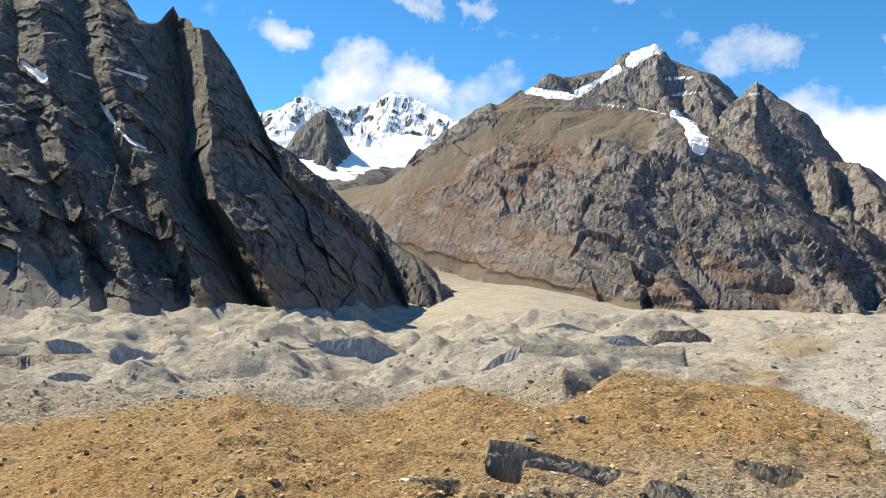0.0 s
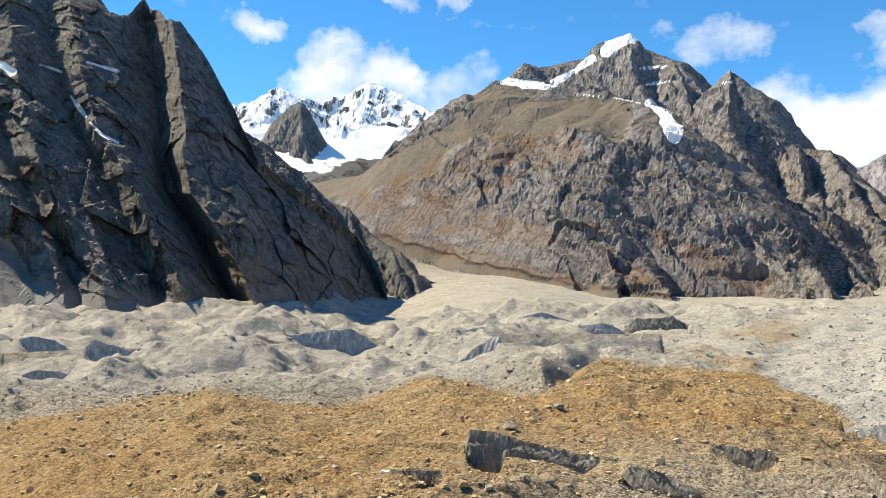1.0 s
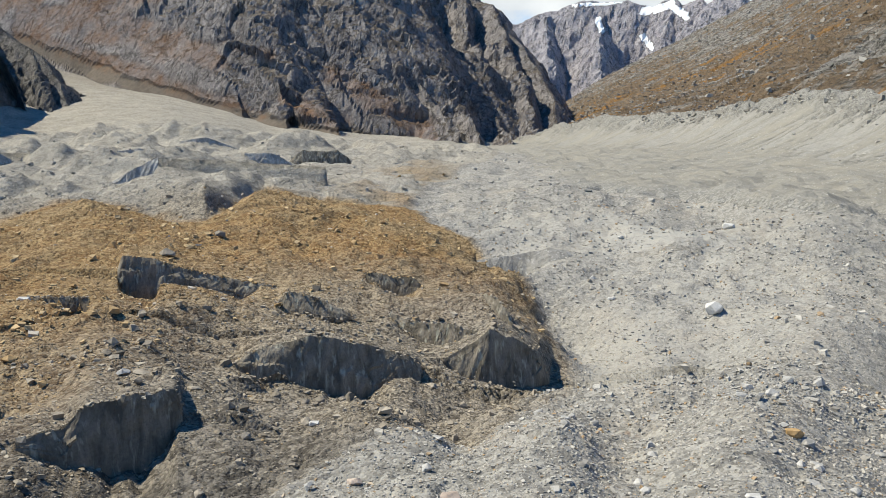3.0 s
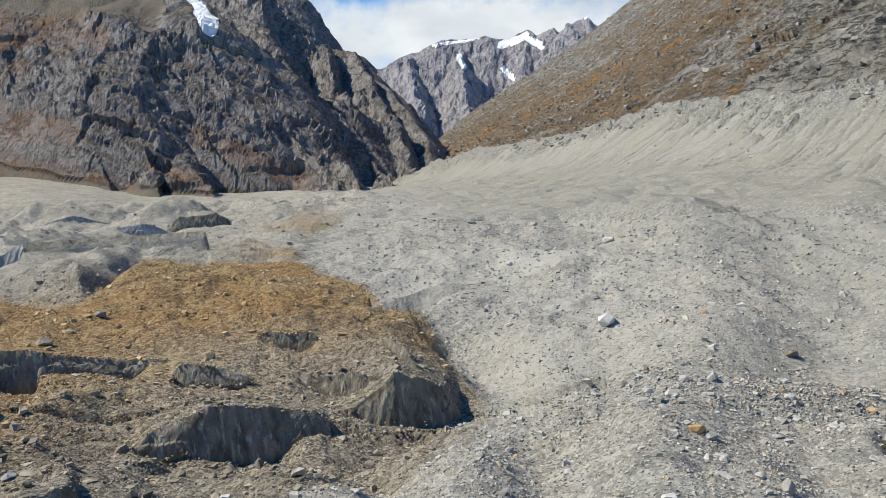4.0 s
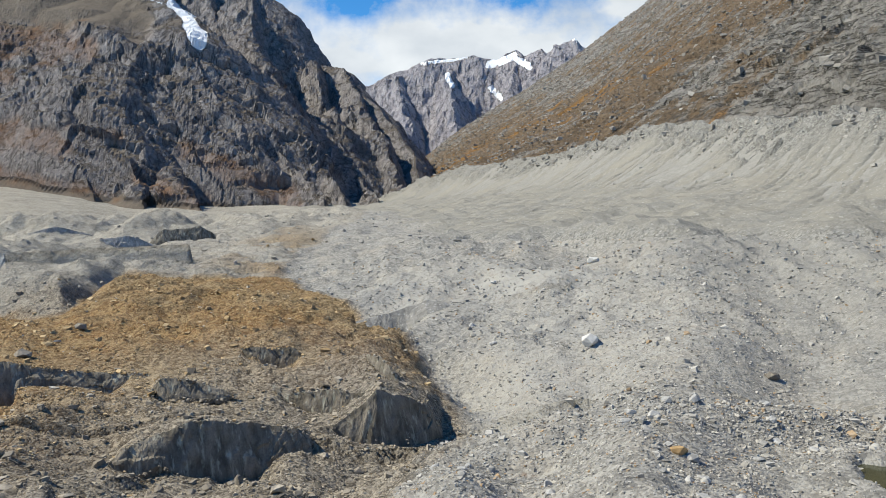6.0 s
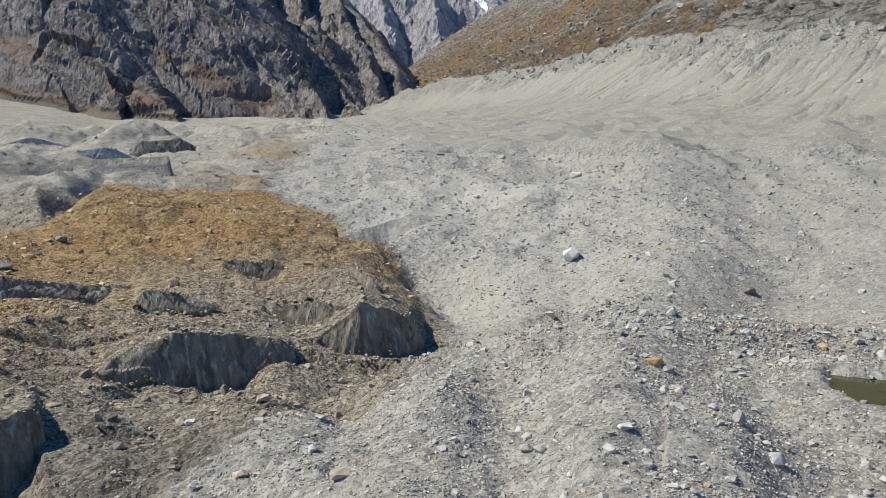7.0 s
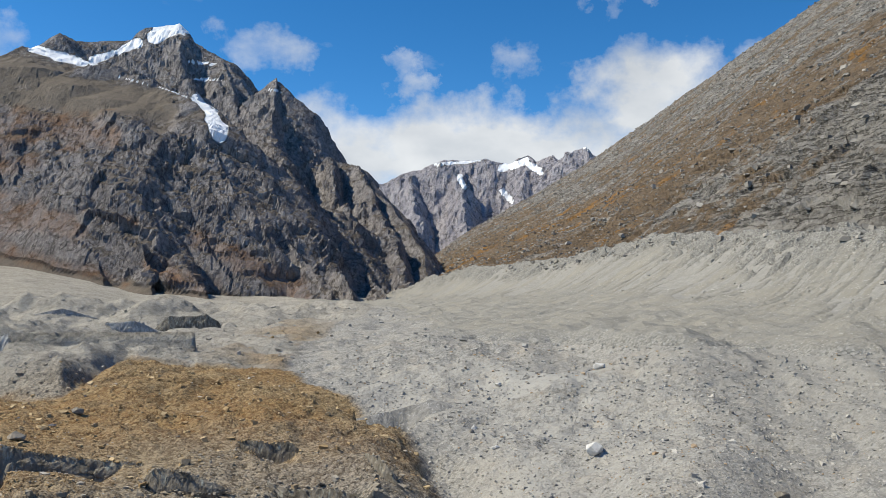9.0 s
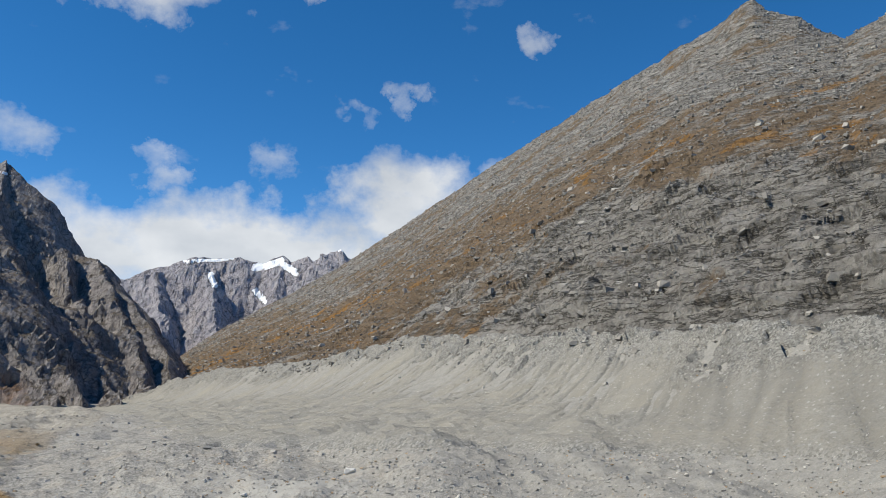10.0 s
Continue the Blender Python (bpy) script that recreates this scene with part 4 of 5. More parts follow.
def ground_z(x, y):
    d, az = np.hypot(x, y), np.degrees(np.arctan2(x, y))
    z = bare(x, y)
    right = smooth(-2, 14, x - np.interp(y, [60, 80, 105, 130, 170, 190, 260, 450], [-14, 4, 11, 8, -2, -16, -20, 0]))
    calm = smooth(-55, 25, x - np.interp(y, [60, 190, 260, 450], [-14, -16, -20, 0]))   # side of the trough away from the ice
    hum = smooth(120, 260, d) * (1 - calm * .9) * (1 - smooth(900, 1300, d)) * (1 - smooth(-1, 1, az - 60)) * (1 - .9 * smooth(560, 760, d) * smooth(-35, -30, az))
    hum = hum * (1 - .65 * np.exp(-((az + 14) / 9) ** 2) * smooth(205, 260, d) * (1 - smooth(440, 500, d)))
    wx, wy = x + 5 * fbm(x / 24, y / 24, None, 3, seed=17), y + 5 * fbm(x / 24, y / 24, None, 3, seed=18)
    z = z + hum * (7 * fbm(x / 58, y / 58, None, 4, seed=11, ridged=True, gain=.42) - 6 + 13 * mounds(wx / 52, wy / 60, 11) + 8 * mounds(wx / 23, wy / 26, 12) + 3.6 * mounds(wx / 9, wy / 10, 13) + 1.1 * mounds(x / 4, y / 4.4, 14))
    w = .9 * np.exp(-((d - np.interp(az, BACK_AZ, BACK_D)) / 17) ** 2) * smooth(-64, -58, az) * (1 - smooth(-9, -5, az))
    z = z + w * (EYE + np.interp(az, BACK_AZ, BACK_D) * np.tan(np.radians(np.interp(az, OCHRE_AZ, OCHRE_EL))) + 1.2 * perlin(x / 7, y / 7, seed=37) - z)
    mid = (1 - w) * (1 - .75 * np.exp(-((x + 6) / 18) ** 2 - ((y - 86) / 13) ** 2)) * smooth(60, 90, d) * (1 - smooth(200, 320, d)) * (1 - right)
    z = z + mid * (3.2 * fbm(x / 26, y / 26, None, 4, seed=21) + 1.6 * fbm(x / 9, y / 9, None, 3, seed=23, ridged=True))
    rim = np.interp(az, BENCH_AZ, BENCH_D)
    w = .92 * np.exp(-((d - rim) / np.where(d > rim, 5, 9)) ** 2) * smooth(-9, -4, az) * (1 - smooth(38, 46, az))
    z = z + w * (EYE + rim * np.tan(np.radians(np.interp(az, BENCH_AZ, BENCH_EL))) + .35 * perlin(x / 3, y / 3, seed=38) - z)
    near_bench = smooth(-1, 8, x + 12 - (y - 44) * .75) * (1 - smooth(66, 84, d)) * (y > 0)
    z = z + smooth(20, 30, d) * (1 - .65 * near_bench) * (.6 * fbm(x / 9, y / 9, None, 4, seed=25) + (.3 + .25 * smooth(80, 160, d)) * fbm(x / 2.4, y / 2.4, None, 3, seed=26, ridged=True))
    z = z + smooth(80, 140, d) * right * (3.2 * fbm(x / 42, y / 42, None, 4, seed=28) + 1.6 * fbm(x / 13, y / 24, None, 3, seed=29, ridged=True) + (1 - smooth(260, 340, d)) * (3.4 * mounds(x / 30, y / 38, 31) + 1.7 * mounds(x / 12, y / 15, 32) + .6 * mounds(x / 5, y / 6, 33) - 1.6))
    z = z - 3.2 * np.exp(-(near_line(x, y, [(11, 84), (15.5, 96), (15, 110), (11, 126)]) / 5) ** 2)
    for up, wide, line in LOBES:
        z = z + up * np.exp(-(near_line(x, y, line) / wide) ** 2)
    z = broken_ice(x, y, z)
    pr = np.hypot(x - POND[0], (y - POND[1]) * .8) / POND[2] + .55 * fbm(x / 2.6, y / 2.6, None, 3, seed=88)
    bank = POND[3] + .5 + .25 * perlin(x / 1.4, y / 1.4, seed=93)
    z = z + (bank - z) * (1 - smooth(1.3, 4.5, pr))
    z = z + (POND[3] - .4 - z) * (1 - smooth(.8, 1.35, pr))
    wall = moraine(x, y)
    keep = smooth(0, 20, x - 8) * smooth(-220, -100, y)
    lift = wall - z
    lift = np.where(lift > 14, lift, np.where(lift < -14, 0, (lift + 14) ** 2 / 56))
    z = z + np.where(x > -10, lift * keep, 0)
    return z


def zones(x, y):
    """Cover of the ground: red = ochre debris, green = pale talus, blue = dark wet gravel, alpha = beige far glacier."""
    d, az = np.hypot(x, y), np.degrees(np.arctan2(x, y))
    n1, n2 = fbm(x / 30, y / 30, None, 4, seed=41), fbm(x / 7, y / 7, None, 4, seed=43)
    edge = np.interp(y, [60, 80, 105, 130, 170, 190, 215, 260, 450], [-8, 10, 13, 9, -2, -16, -22, -24, 0])
    right = smooth(-1.5, 3, x - edge + 4 * n1)
    front = np.interp(az, [-60, -40, -28, -20, -10, 0, 6], [75, 79, 92, 108, 128, 136, 136])
    back = np.interp(az, BACK_AZ, BACK_D) + 5
    ochre = smooth(-46, 14, d - front + 14 * n1 + 8 * n2) * (1 - smooth(-5, 5, d - back + 10 * n1 + 6 * n2)) * (1 - right)
    spill = 1.5 * np.exp(-((x + 22 + .07 * (y - 200)) / 17) ** 2 - ((y - 270) / 90) ** 2) * smooth(-.2, .3, n1 + .5 * n2 + .1)
    ochre = np.maximum(ochre, spill * .55 * (1 - smooth(6, 14, x - edge)))
    bench = smooth(-1, 4, x + 12 - (y - 44) * .75 + 3 * n2) * (1 - smooth(70, 84, d)) * (y > 0)
    pale = np.maximum(right * smooth(60, 80, d), np.maximum(bench, (d < 28) * 1.0))
    dark = smooth(0, 1, (1 - smooth(46, 62, d + 8 * n1))) * (1 - bench) * smooth(20, 30, d) + smooth(1050, 1300, d) * (az < -20)
    far = smooth(170, 215, d + 14 * n1) * (1 - right) * (1 - .8 * smooth(950, 1300, d))
    return np.stack([ochre, pale, dark, far], -1)


def debris_material(name):
    """Stony rubble over ice and moraine, coloured by the kind of rock it comes from."""
    m = Nodes(name)
    z = m.attr("zone")
    cover = m.attr("cover")
    silt = cover[0]
    rough = m.math("SUBTRACT", 1.0, m.math("MULTIPLY", silt, .55))
    at = m.t.nodes.new("ShaderNodeAttribute")
    at.attribute_name = "zone"
    big, mid = m.noise(.05, 6, .6), m.noise(.4, 8, .72)
    fine = m.noise(2.2, 6, .75)

    def stones(scale):
        v = m.t.nodes.new("ShaderNodeTexVoronoi")
        v.inputs["Scale"].default_value, v.inputs["Randomness"].default_value = scale, 1
        m.link(m.co, v.inputs["Vector"])
        c = m.t.nodes.new("ShaderNodeSeparateColor")
        m.link(v.outputs["Color"], c.inputs[0])
        return m.math("MULTIPLY", m.math("SUBTRACT", .75, v.outputs["Distance"], clamp=True), m.math("ADD", c.outputs[1], .15)), c.outputs[0]

    h1, t1 = stones(.55)
    h2, t2 = stones(1.5)
    h3, t3 = stones(4.0)
    speck = m.math("ADD", m.math("ADD", m.math("MULTIPLY", t1, .12), m.math("MULTIPLY", t2, .44)), m.math("MULTIPLY", t3, .44))
    speck = m.ramp(speck, (.25, 0.0), (.75, 1.0))
    grey = m.mix(speck, (.135, .112, .084), (.47, .408, .316))
    grey = m.mix(m.ramp(big, (.42, 0.0), (.62, .6)), grey, m.mix(speck, (.13, .12, .105), (.36, .335, .295)))
    ochre = m.mix(m.math("ADD", m.math("MULTIPLY", speck, .6), m.math("MULTIPLY", mid, .4)), (.15, .09, .04), (.54, .405, .228))
    ochre = m.mix(m.ramp(big, (.4, 0.0), (.62, .8)), ochre, m.mix(speck, (.23, .115, .04), (.43, .285, .13)))
    pale = m.mix(speck, (.215, .208, .19), (.42, .407, .373))
    pale = m.mix(m.ramp(m.noise(.03, 6, .6), (.4, .35), (.6, 0.0)), pale, m.mix(speck, (.14, .136, .126), (.32, .311, .288)))
    pale = m.mix(m.ramp(m.noise(.12, 5, .6), (.5, 0.0), (.66, .6)), pale, m.mix(speck, (.30, .275, .235), (.43, .39, .33)))
    pale = m.mix(m.ramp(m.noise(.22, 6, .65), (.66, 0.0), (.73, .6)), pale, (.30, .20, .13))
    dark = m.mix(speck, (.085, .077, .066), (.27, .247, .212))
    beige = m.mix(m.ramp(m.math("ADD", m.math("MULTIPLY", big, .4), m.math("MULTIPLY", mid, .6)), (.36, 0.0), (.62, 1.0)), (.26, .246, .216), (.54, .506, .44))
    color = m.mix(z[2], grey, dark)
    color = m.mix(at.outputs["Alpha"], color, beige)
    color = m.mix(z[0], color, ochre)
    color = m.mix(z[1], color, pale)
    color = m.mix(m.math("MULTIPLY", m.ramp(fine, (.34, 1.0), (.5, 0.0)), m.math("SUBTRACT", .4, m.math("MULTIPLY", z[1], .3))), color, (.09, .085, .075))
    color = m.mix(m.math("MULTIPLY", silt, .9), color, m.mix(m.ramp(m.math("ADD", m.math("MULTIPLY", mid, .5), m.math("MULTIPLY", fine, .5)), (.36, 0.0), (.6, 1.0)), (.19, .185, .168), (.35, .34, .31)))
    color = m.mix(m.math("MULTIPLY", m.math("MULTIPLY", cover[1], m.ramp(mid, (.35, .3), (.6, 1.0))), .85), color, (.115, .11, .10))
    color = m.mix(m.math("MULTIPLY", m.math("MULTIPLY", cover[2], z[1]), m.ramp(m.math("ADD", m.math("MULTIPLY", big, .5), m.math("MULTIPLY", mid, .5)), (.38, 0.0), (.55, .9))), color, m.mix(fine, (.31, .301, .275), (.46, .449, .415)))
    soften = m.math("SUBTRACT", 1.0, m.math("MULTIPLY", z[1], .66))
    h1, h2, h3, mid = (m.math("MULTIPLY", h, soften) for h in (m.math("MULTIPLY", h1, rough), m.math("MULTIPLY", h2, rough), h3, mid))
    return m.finish(color, .95, (mid, 1.2, .7), (h1, .5, .6), (h2, .55, .9), (h3, .34, .9), (fine, .16, .9))


DEBRIS = debris_material("stony_debris")

g_az = np.radians(np.concatenate([np.linspace(-64, 60, 600), np.linspace(62, 294, 50)]))
g_d = np.concatenate([[.005], np.geomspace(.6, 26, 30, endpoint=False), np.geomspace(26, 150, 220, endpoint=False), np.geomspace(150, 620, 290, endpoint=False), np.geomspace(620, 1150, 60, endpoint=False), np.geomspace(1150, 4900, 45)])
GA, GD = np.meshgrid(g_az, g_d)
GX, GY = GD * np.sin(GA), GD * np.cos(GA)
GZ = ground_z(GX, GY)
silt = np.zeros(GX.shape + (4,))
inset = np.interp(GY, CREST_Y, CREST_X) - GX
silt[..., 2] = np.exp(-(near_line(GX, GY, LOBES[1][2]) / 14) ** 2) + np.exp(-(near_line(GX, GY, LOBES[0][2]) / 16) ** 2)
silt[..., 0] = smooth(140, 60, inset + 22 * fbm(GX / 40, GY / 40, None, 3, seed=47)) * (GX > 0) * (GY > -150)
ground = sheet("ground", GX, GY, GZ, DEBRIS, wrap=True, attr=zones(GX, GY), cover=silt)
tagged(ground, "debris-covered glacier, moraine wall and stony talus of grey and ochre rubble", "ground", kind="structure")


# ---- the fluted inner wall of the moraine ----
def wall_material():
    m = Nodes("silty_moraine_wall")
    z = m.attr("zone")
    mid, fine, big = m.noise(.35, 8, .7), m.noise(1.7, 7, .75), m.noise(.045, 5, .6)
    chip = m.t.nodes.new("ShaderNodeTexVoronoi")
    chip.inputs["Scale"].default_value = 1.9
    m.link(m.co, chip.inputs["Vector"])
    c = m.t.nodes.new("ShaderNodeSeparateColor")
    m.link(chip.outputs["Color"], c.inputs[0])
    silt = m.mix(m.ramp(m.math("ADD", m.math("MULTIPLY", mid, .5), m.math("MULTIPLY", fine, .5)), (.36, 0.0), (.62, 1.0)), (.21, .202, .177), (.345, .333, .297))
    silt = m.mix(m.ramp(big, (.42, 0.0), (.6, .7)), silt, m.mix(fine, (.25, .234, .196), (.368, .347, .295)))
    rock = m.mix(m.ramp(m.math("ADD", m.math("MULTIPLY", fine, .5), m.math("MULTIPLY", c.outputs[0], .5)), (.3, 0.0), (.7, 1.0)), (.15, .147, .135), (.34, .332, .304))
    talus = m.mix(m.ramp(m.math("ADD", m.math("MULTIPLY", fine, .5), m.math("MULTIPLY", c.outputs[2], .5)), (.3, 0.0), (.7, 1.0)), (.19, .186, .17), (.36, .352, .325))
    color = m.mix(z[2], m.mix(z[0], silt, rock), talus)
    # shade of the rills painted in as a darker tone of the silt
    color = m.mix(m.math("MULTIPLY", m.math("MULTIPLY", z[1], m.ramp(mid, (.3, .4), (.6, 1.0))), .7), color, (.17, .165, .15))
    stone = m.math("MULTIPLY", m.ramp(c.outputs[1], (.95, 0.0), (.97, 1.0)), .5)
    color = m.mix(stone, color, (.48, .47, .44))
    return m.finish(color, .95, (mid, .8, .7), (fine, .35, .9), (chip.outputs["Distance"], .3, .5))


def rill(slant, inset, wide, long, seed):
    """Narrow gullies cut down the wall, 0 to 1."""
    n = perlin(slant / wide, inset / long, seed=seed)
    return np.exp(-(np.abs(n) / .13)) * smooth(-.35, .35, perlin(slant / (4 * wide), inset / (1.5 * long) + 9, seed=seed + 1))


w_y = np.concatenate([np.linspace(0, 300, 250, endpoint=False), np.geomspace(300, 1080, 370)])
w_in = np.concatenate([np.linspace(-9, 50, 90, endpoint=False), np.linspace(50, 165, 50)])
WY, WI = np.meshgrid(w_y, w_in)
WX = np.interp(WY, CREST_Y, CREST_X) - WI
turned = WY + WI * np.interp(WY, [90, 200, 300, 420], [1.0, .75, .35, .1]) + 4.5 * fbm(WY / 26, WI / 30, None, 3, seed=81)
cutting = smooth(-3, 8, WI) * (1 - .75 * smooth(30, 60, WI + 10 * perlin(WY / 50, WI / 60, seed=82))) * (1 - smooth(60, 115, WI))
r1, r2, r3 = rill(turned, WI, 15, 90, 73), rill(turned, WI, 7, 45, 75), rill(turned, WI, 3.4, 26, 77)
strong = .22 + .78 * smooth(150, 300, WY)
crag = smooth(22, 4, WI + 22 * fbm(WY / 55, WI / 30, None, 4, seed=84)) * smooth(-9, -3, WI)
WZ = ground_z(WX, WY)
reaches = smooth(-4.5, -3.7, np.degrees(np.arctan2(WZ - EYE, np.hypot(WX, WY))) + .3 * fbm(WY / 30, WI / 30, None, 3, seed=83))
WZ = WZ - 2.5 * (1 - reaches) + 1.6 * smooth(-9, -2, WI) * (1 - smooth(138, 164, WI)) - .5 + smooth(50, 70, WI) * (1.6 * fbm(WY / 16, WI / 16, None, 4, seed=90) + .5 * fbm(WY / 4, WI / 4, None, 3, seed=92))
WZ = WZ - strong * cutting * (3.6 * r1 + 2.8 * r2 + 1.5 * r3) + .5 * fbm(WY / 6, WI / 6, None, 4, seed=85) * (.3 + cutting)
WZ = WZ + crag * (2.0 * facets(WY / 12, WI / 8, WZ / 8, seed=86) + .8 * facets(WY / 4, WI / 4, WZ / 4, seed=87) + .8)
WX = WX + crag * .5 * facets(WY / 5, WI / 4, WZ / 4, seed=88)
wz = np.zeros(WX.shape + (4,))
wz[..., 0] = np.clip(crag, 0, 1)
below = np.degrees(np.arctan2(WZ - EYE, np.hypot(WX, WY)))
wz[..., 2] = smooth(-2.6, -4.1, below + .9 * fbm(WY / 40, WI / 30, None, 4, seed=89))
# rill mask, also used to paint their shade into the colour
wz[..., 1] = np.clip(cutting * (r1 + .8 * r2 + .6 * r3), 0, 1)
wz[..., 3] = 1
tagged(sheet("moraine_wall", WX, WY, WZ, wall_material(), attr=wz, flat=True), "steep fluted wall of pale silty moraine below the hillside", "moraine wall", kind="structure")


# ---- the grassy hillside above the moraine ----
def hill_material():
    m = Nodes("hillside_scree_and_grass")
    z = m.attr("zone")
    v = m.scaled(.55, 1, 1, (0, 0, .1))
    big, mid = m.noise(.012, 6, .62, vec=v), m.noise(.06, 8, .72, vec=v)
    slab = m.noise(1, 8, .7, vec=m.scaled(.04, .04, .13, (0, .55, 0)))
    fine = m.noise(.35, 8, .78)
    chip = m.cells(.45, out="Color")
    chips = m.t.nodes.new("ShaderNodeSeparateColor")
    m.link(chip, chips.inputs[0])
    rock = m.mix(m.ramp(slab, (.4, 0.0), (.58, 1.0)), (.15, .142, .128), (.345, .328, .298))
    rock = m.mix(m.math("MULTIPLY", m.ramp(chips.outputs[0], (.45, 0.0), (.9, 1.0)), .5), rock, (.42, .40, .365))
    grass = m.mix(m.ramp(fine, (.35, 0.0), (.65, 1.0)), (.12, .076, .037), (.24, .155, .078))
    vivid = m.mix(fine, (.25, .12, .025), (.40, .21, .055))
    low = m.ramp(m.math("MULTIPLY", m.height(), 1 / 420.0), (.1, 1.0), (.75, .15))
    cover = m.math("ADD", m.math("MULTIPLY", big, .5), m.math("MULTIPLY", mid, .5))
    turf = m.ramp(m.math("ADD", cover, m.math("MULTIPLY", m.math("SUBTRACT", z[0], .5), .24)), (.5, 0.0), (.57, 1.0))
    color = m.mix(m.math("MULTIPLY", turf, .8), rock, grass)
    hot = m.ramp(m.math("ADD", m.noise(.02, 6, .65, vec=v), m.math("MULTIPLY", m.math("SUBTRACT", z[0], .5), .22)), (.66, 0.0), (.70, 1.0))
    color = m.mix(m.math("MULTIPLY", hot, .75), color, vivid)
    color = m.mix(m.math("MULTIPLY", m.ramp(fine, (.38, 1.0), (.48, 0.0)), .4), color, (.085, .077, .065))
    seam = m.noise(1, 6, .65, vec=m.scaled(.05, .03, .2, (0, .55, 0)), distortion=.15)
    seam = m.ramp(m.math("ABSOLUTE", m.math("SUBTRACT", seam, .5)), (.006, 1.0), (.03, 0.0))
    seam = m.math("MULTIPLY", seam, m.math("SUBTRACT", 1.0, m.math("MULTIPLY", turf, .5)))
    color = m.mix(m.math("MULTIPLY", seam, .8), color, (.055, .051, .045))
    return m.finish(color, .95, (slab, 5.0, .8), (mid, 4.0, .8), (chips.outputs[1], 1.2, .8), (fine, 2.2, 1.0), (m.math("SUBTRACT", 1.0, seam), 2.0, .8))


HILL_AZ = [2.2, 3.4, 7.6, 11.4, 14.9, 19.4, 25.2, 29.9, 36.2, 40.4, 42.5, 44, 44.8, 45.8, 47.7, 49, 50.4, 53.8, 60, 70]
HILL_EL = [-.5, 1.0, 4.1, 6.2, 8.3, 11.3, 15.2, 18, 21.4, 23.5, 24.3, 25.3, 25.5, 24.6, 24.0, 22.8, 22.2, 23.6, 25, 26]
HILL_BODY = [-.5, 1.0, 4.1, 6.2, 8.3, 11.3, 15.2, 18, 21.0, 22.3, 22.5, 22.6, 22.6, 22.6, 22.5, 22.4, 22.2, 23.0, 24.5, 26]
FOOT_AZ = [1.5, 4.3, 7.8, 14, 19.5, 25.6, 33.6, 43, 52, 70]
FOOT_D = [1105, 955, 806, 648, 528, 428, 340, 266, 226, 190]
h_az = np.linspace(2.3, 60, 520)
h_t = np.linspace(0, 1.12, 275)
HA, HT = np.meshgrid(h_az, h_t)
foot = np.interp(HA, FOOT_AZ, FOOT_D)
top = np.interp(HA, [2.2, 8, 15, 25, 36, 44, 54, 70], [2300, 2600, 2500, 2000, 1600, 1400, 1300, 1200])
HD = foot * (top / foot) ** HT
HX, HY = HD * np.sin(np.radians(HA)), HD * np.cos(np.radians(HA))
zf = np.interp(HY, CREST_Y, CREST_Z) - 2.5
rise = (HD - foot) / (top - foot)
body = np.interp(HA, HILL_AZ, HILL_BODY)
zt = EYE + top * np.tan(np.radians(body + (np.interp(HA, HILL_AZ, HILL_EL) - body) * smooth(.8, 1, rise)))
HZ = np.where(rise < 1, zf + (zt - zf) * np.clip(rise, 0, 1), zt - (HD - top) * .6)
outcrop = smooth(0, .03, rise) * (1 - smooth(.12, .3, rise))
keep = smooth(0, .02, rise)
steps = fbm(HX / 55, HY / 120, HZ / 30, 4, seed=61, ridged=True)
HZ = HZ + keep * ((5 + 5 * smooth(22, 40, HA)) * outcrop * np.maximum(steps, -.2) + 7 * fbm(HX / 240, HY / 60, None, 4, seed=63) * smooth(0, .2, rise) + 5 * fbm(HX / 80, HY / 34, HZ / 60, 4, seed=64, ridged=True) * smooth(.1, .3, rise))
slabs = smooth(0, .03, rise) * (1 - smooth(.12, .26, rise)) * smooth(16, 36, HA + 8 * fbm(HX / 70, HY / 70, None, 3, seed=69))
broken = smooth(-.1, .35, fbm(HX / 60, HY / 60, HZ / 25, 4, seed=66))
keep = keep * (.4 + .8 * broken + .5 * outcrop + .7 * slabs)
HX, HY, HZ = roughen(HX, HY, HZ, [(3.0, 26, 60, 55, 4, True), (1.2, 10, 20, 50, 3, True)], 30, keep,
                     [(34, 14, 1.7, 30), (13, 7, 1.0, 34)])
turf = np.interp(HA, [2, 12, 25, 40, 52], [1, .9, .75, .68, .62]) * (1 - .35 * smooth(.15, .75, rise)) + .2 * np.exp(-((rise - .3) / .12) ** 2)
turf = turf + .35 * fbm(HX / 60, HY / 110, HZ / 60, 4, seed=68)
turf = turf * (1 - .7 * smooth(20, 33, HA + 10 * fbm(HX / 90, HY / 90, None, 3, seed=67)) * (1 - smooth(.1, .2, rise)))
hz = np.zeros(HX.shape + (4,))
hz[..., 0] = np.clip(turf, 0, 1)
hz[..., 3] = 1
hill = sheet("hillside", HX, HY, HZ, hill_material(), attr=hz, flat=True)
tagged(hill, "steep grey scree hillside with rust-brown autumn grass above the moraine", "hillside", kind="structure")


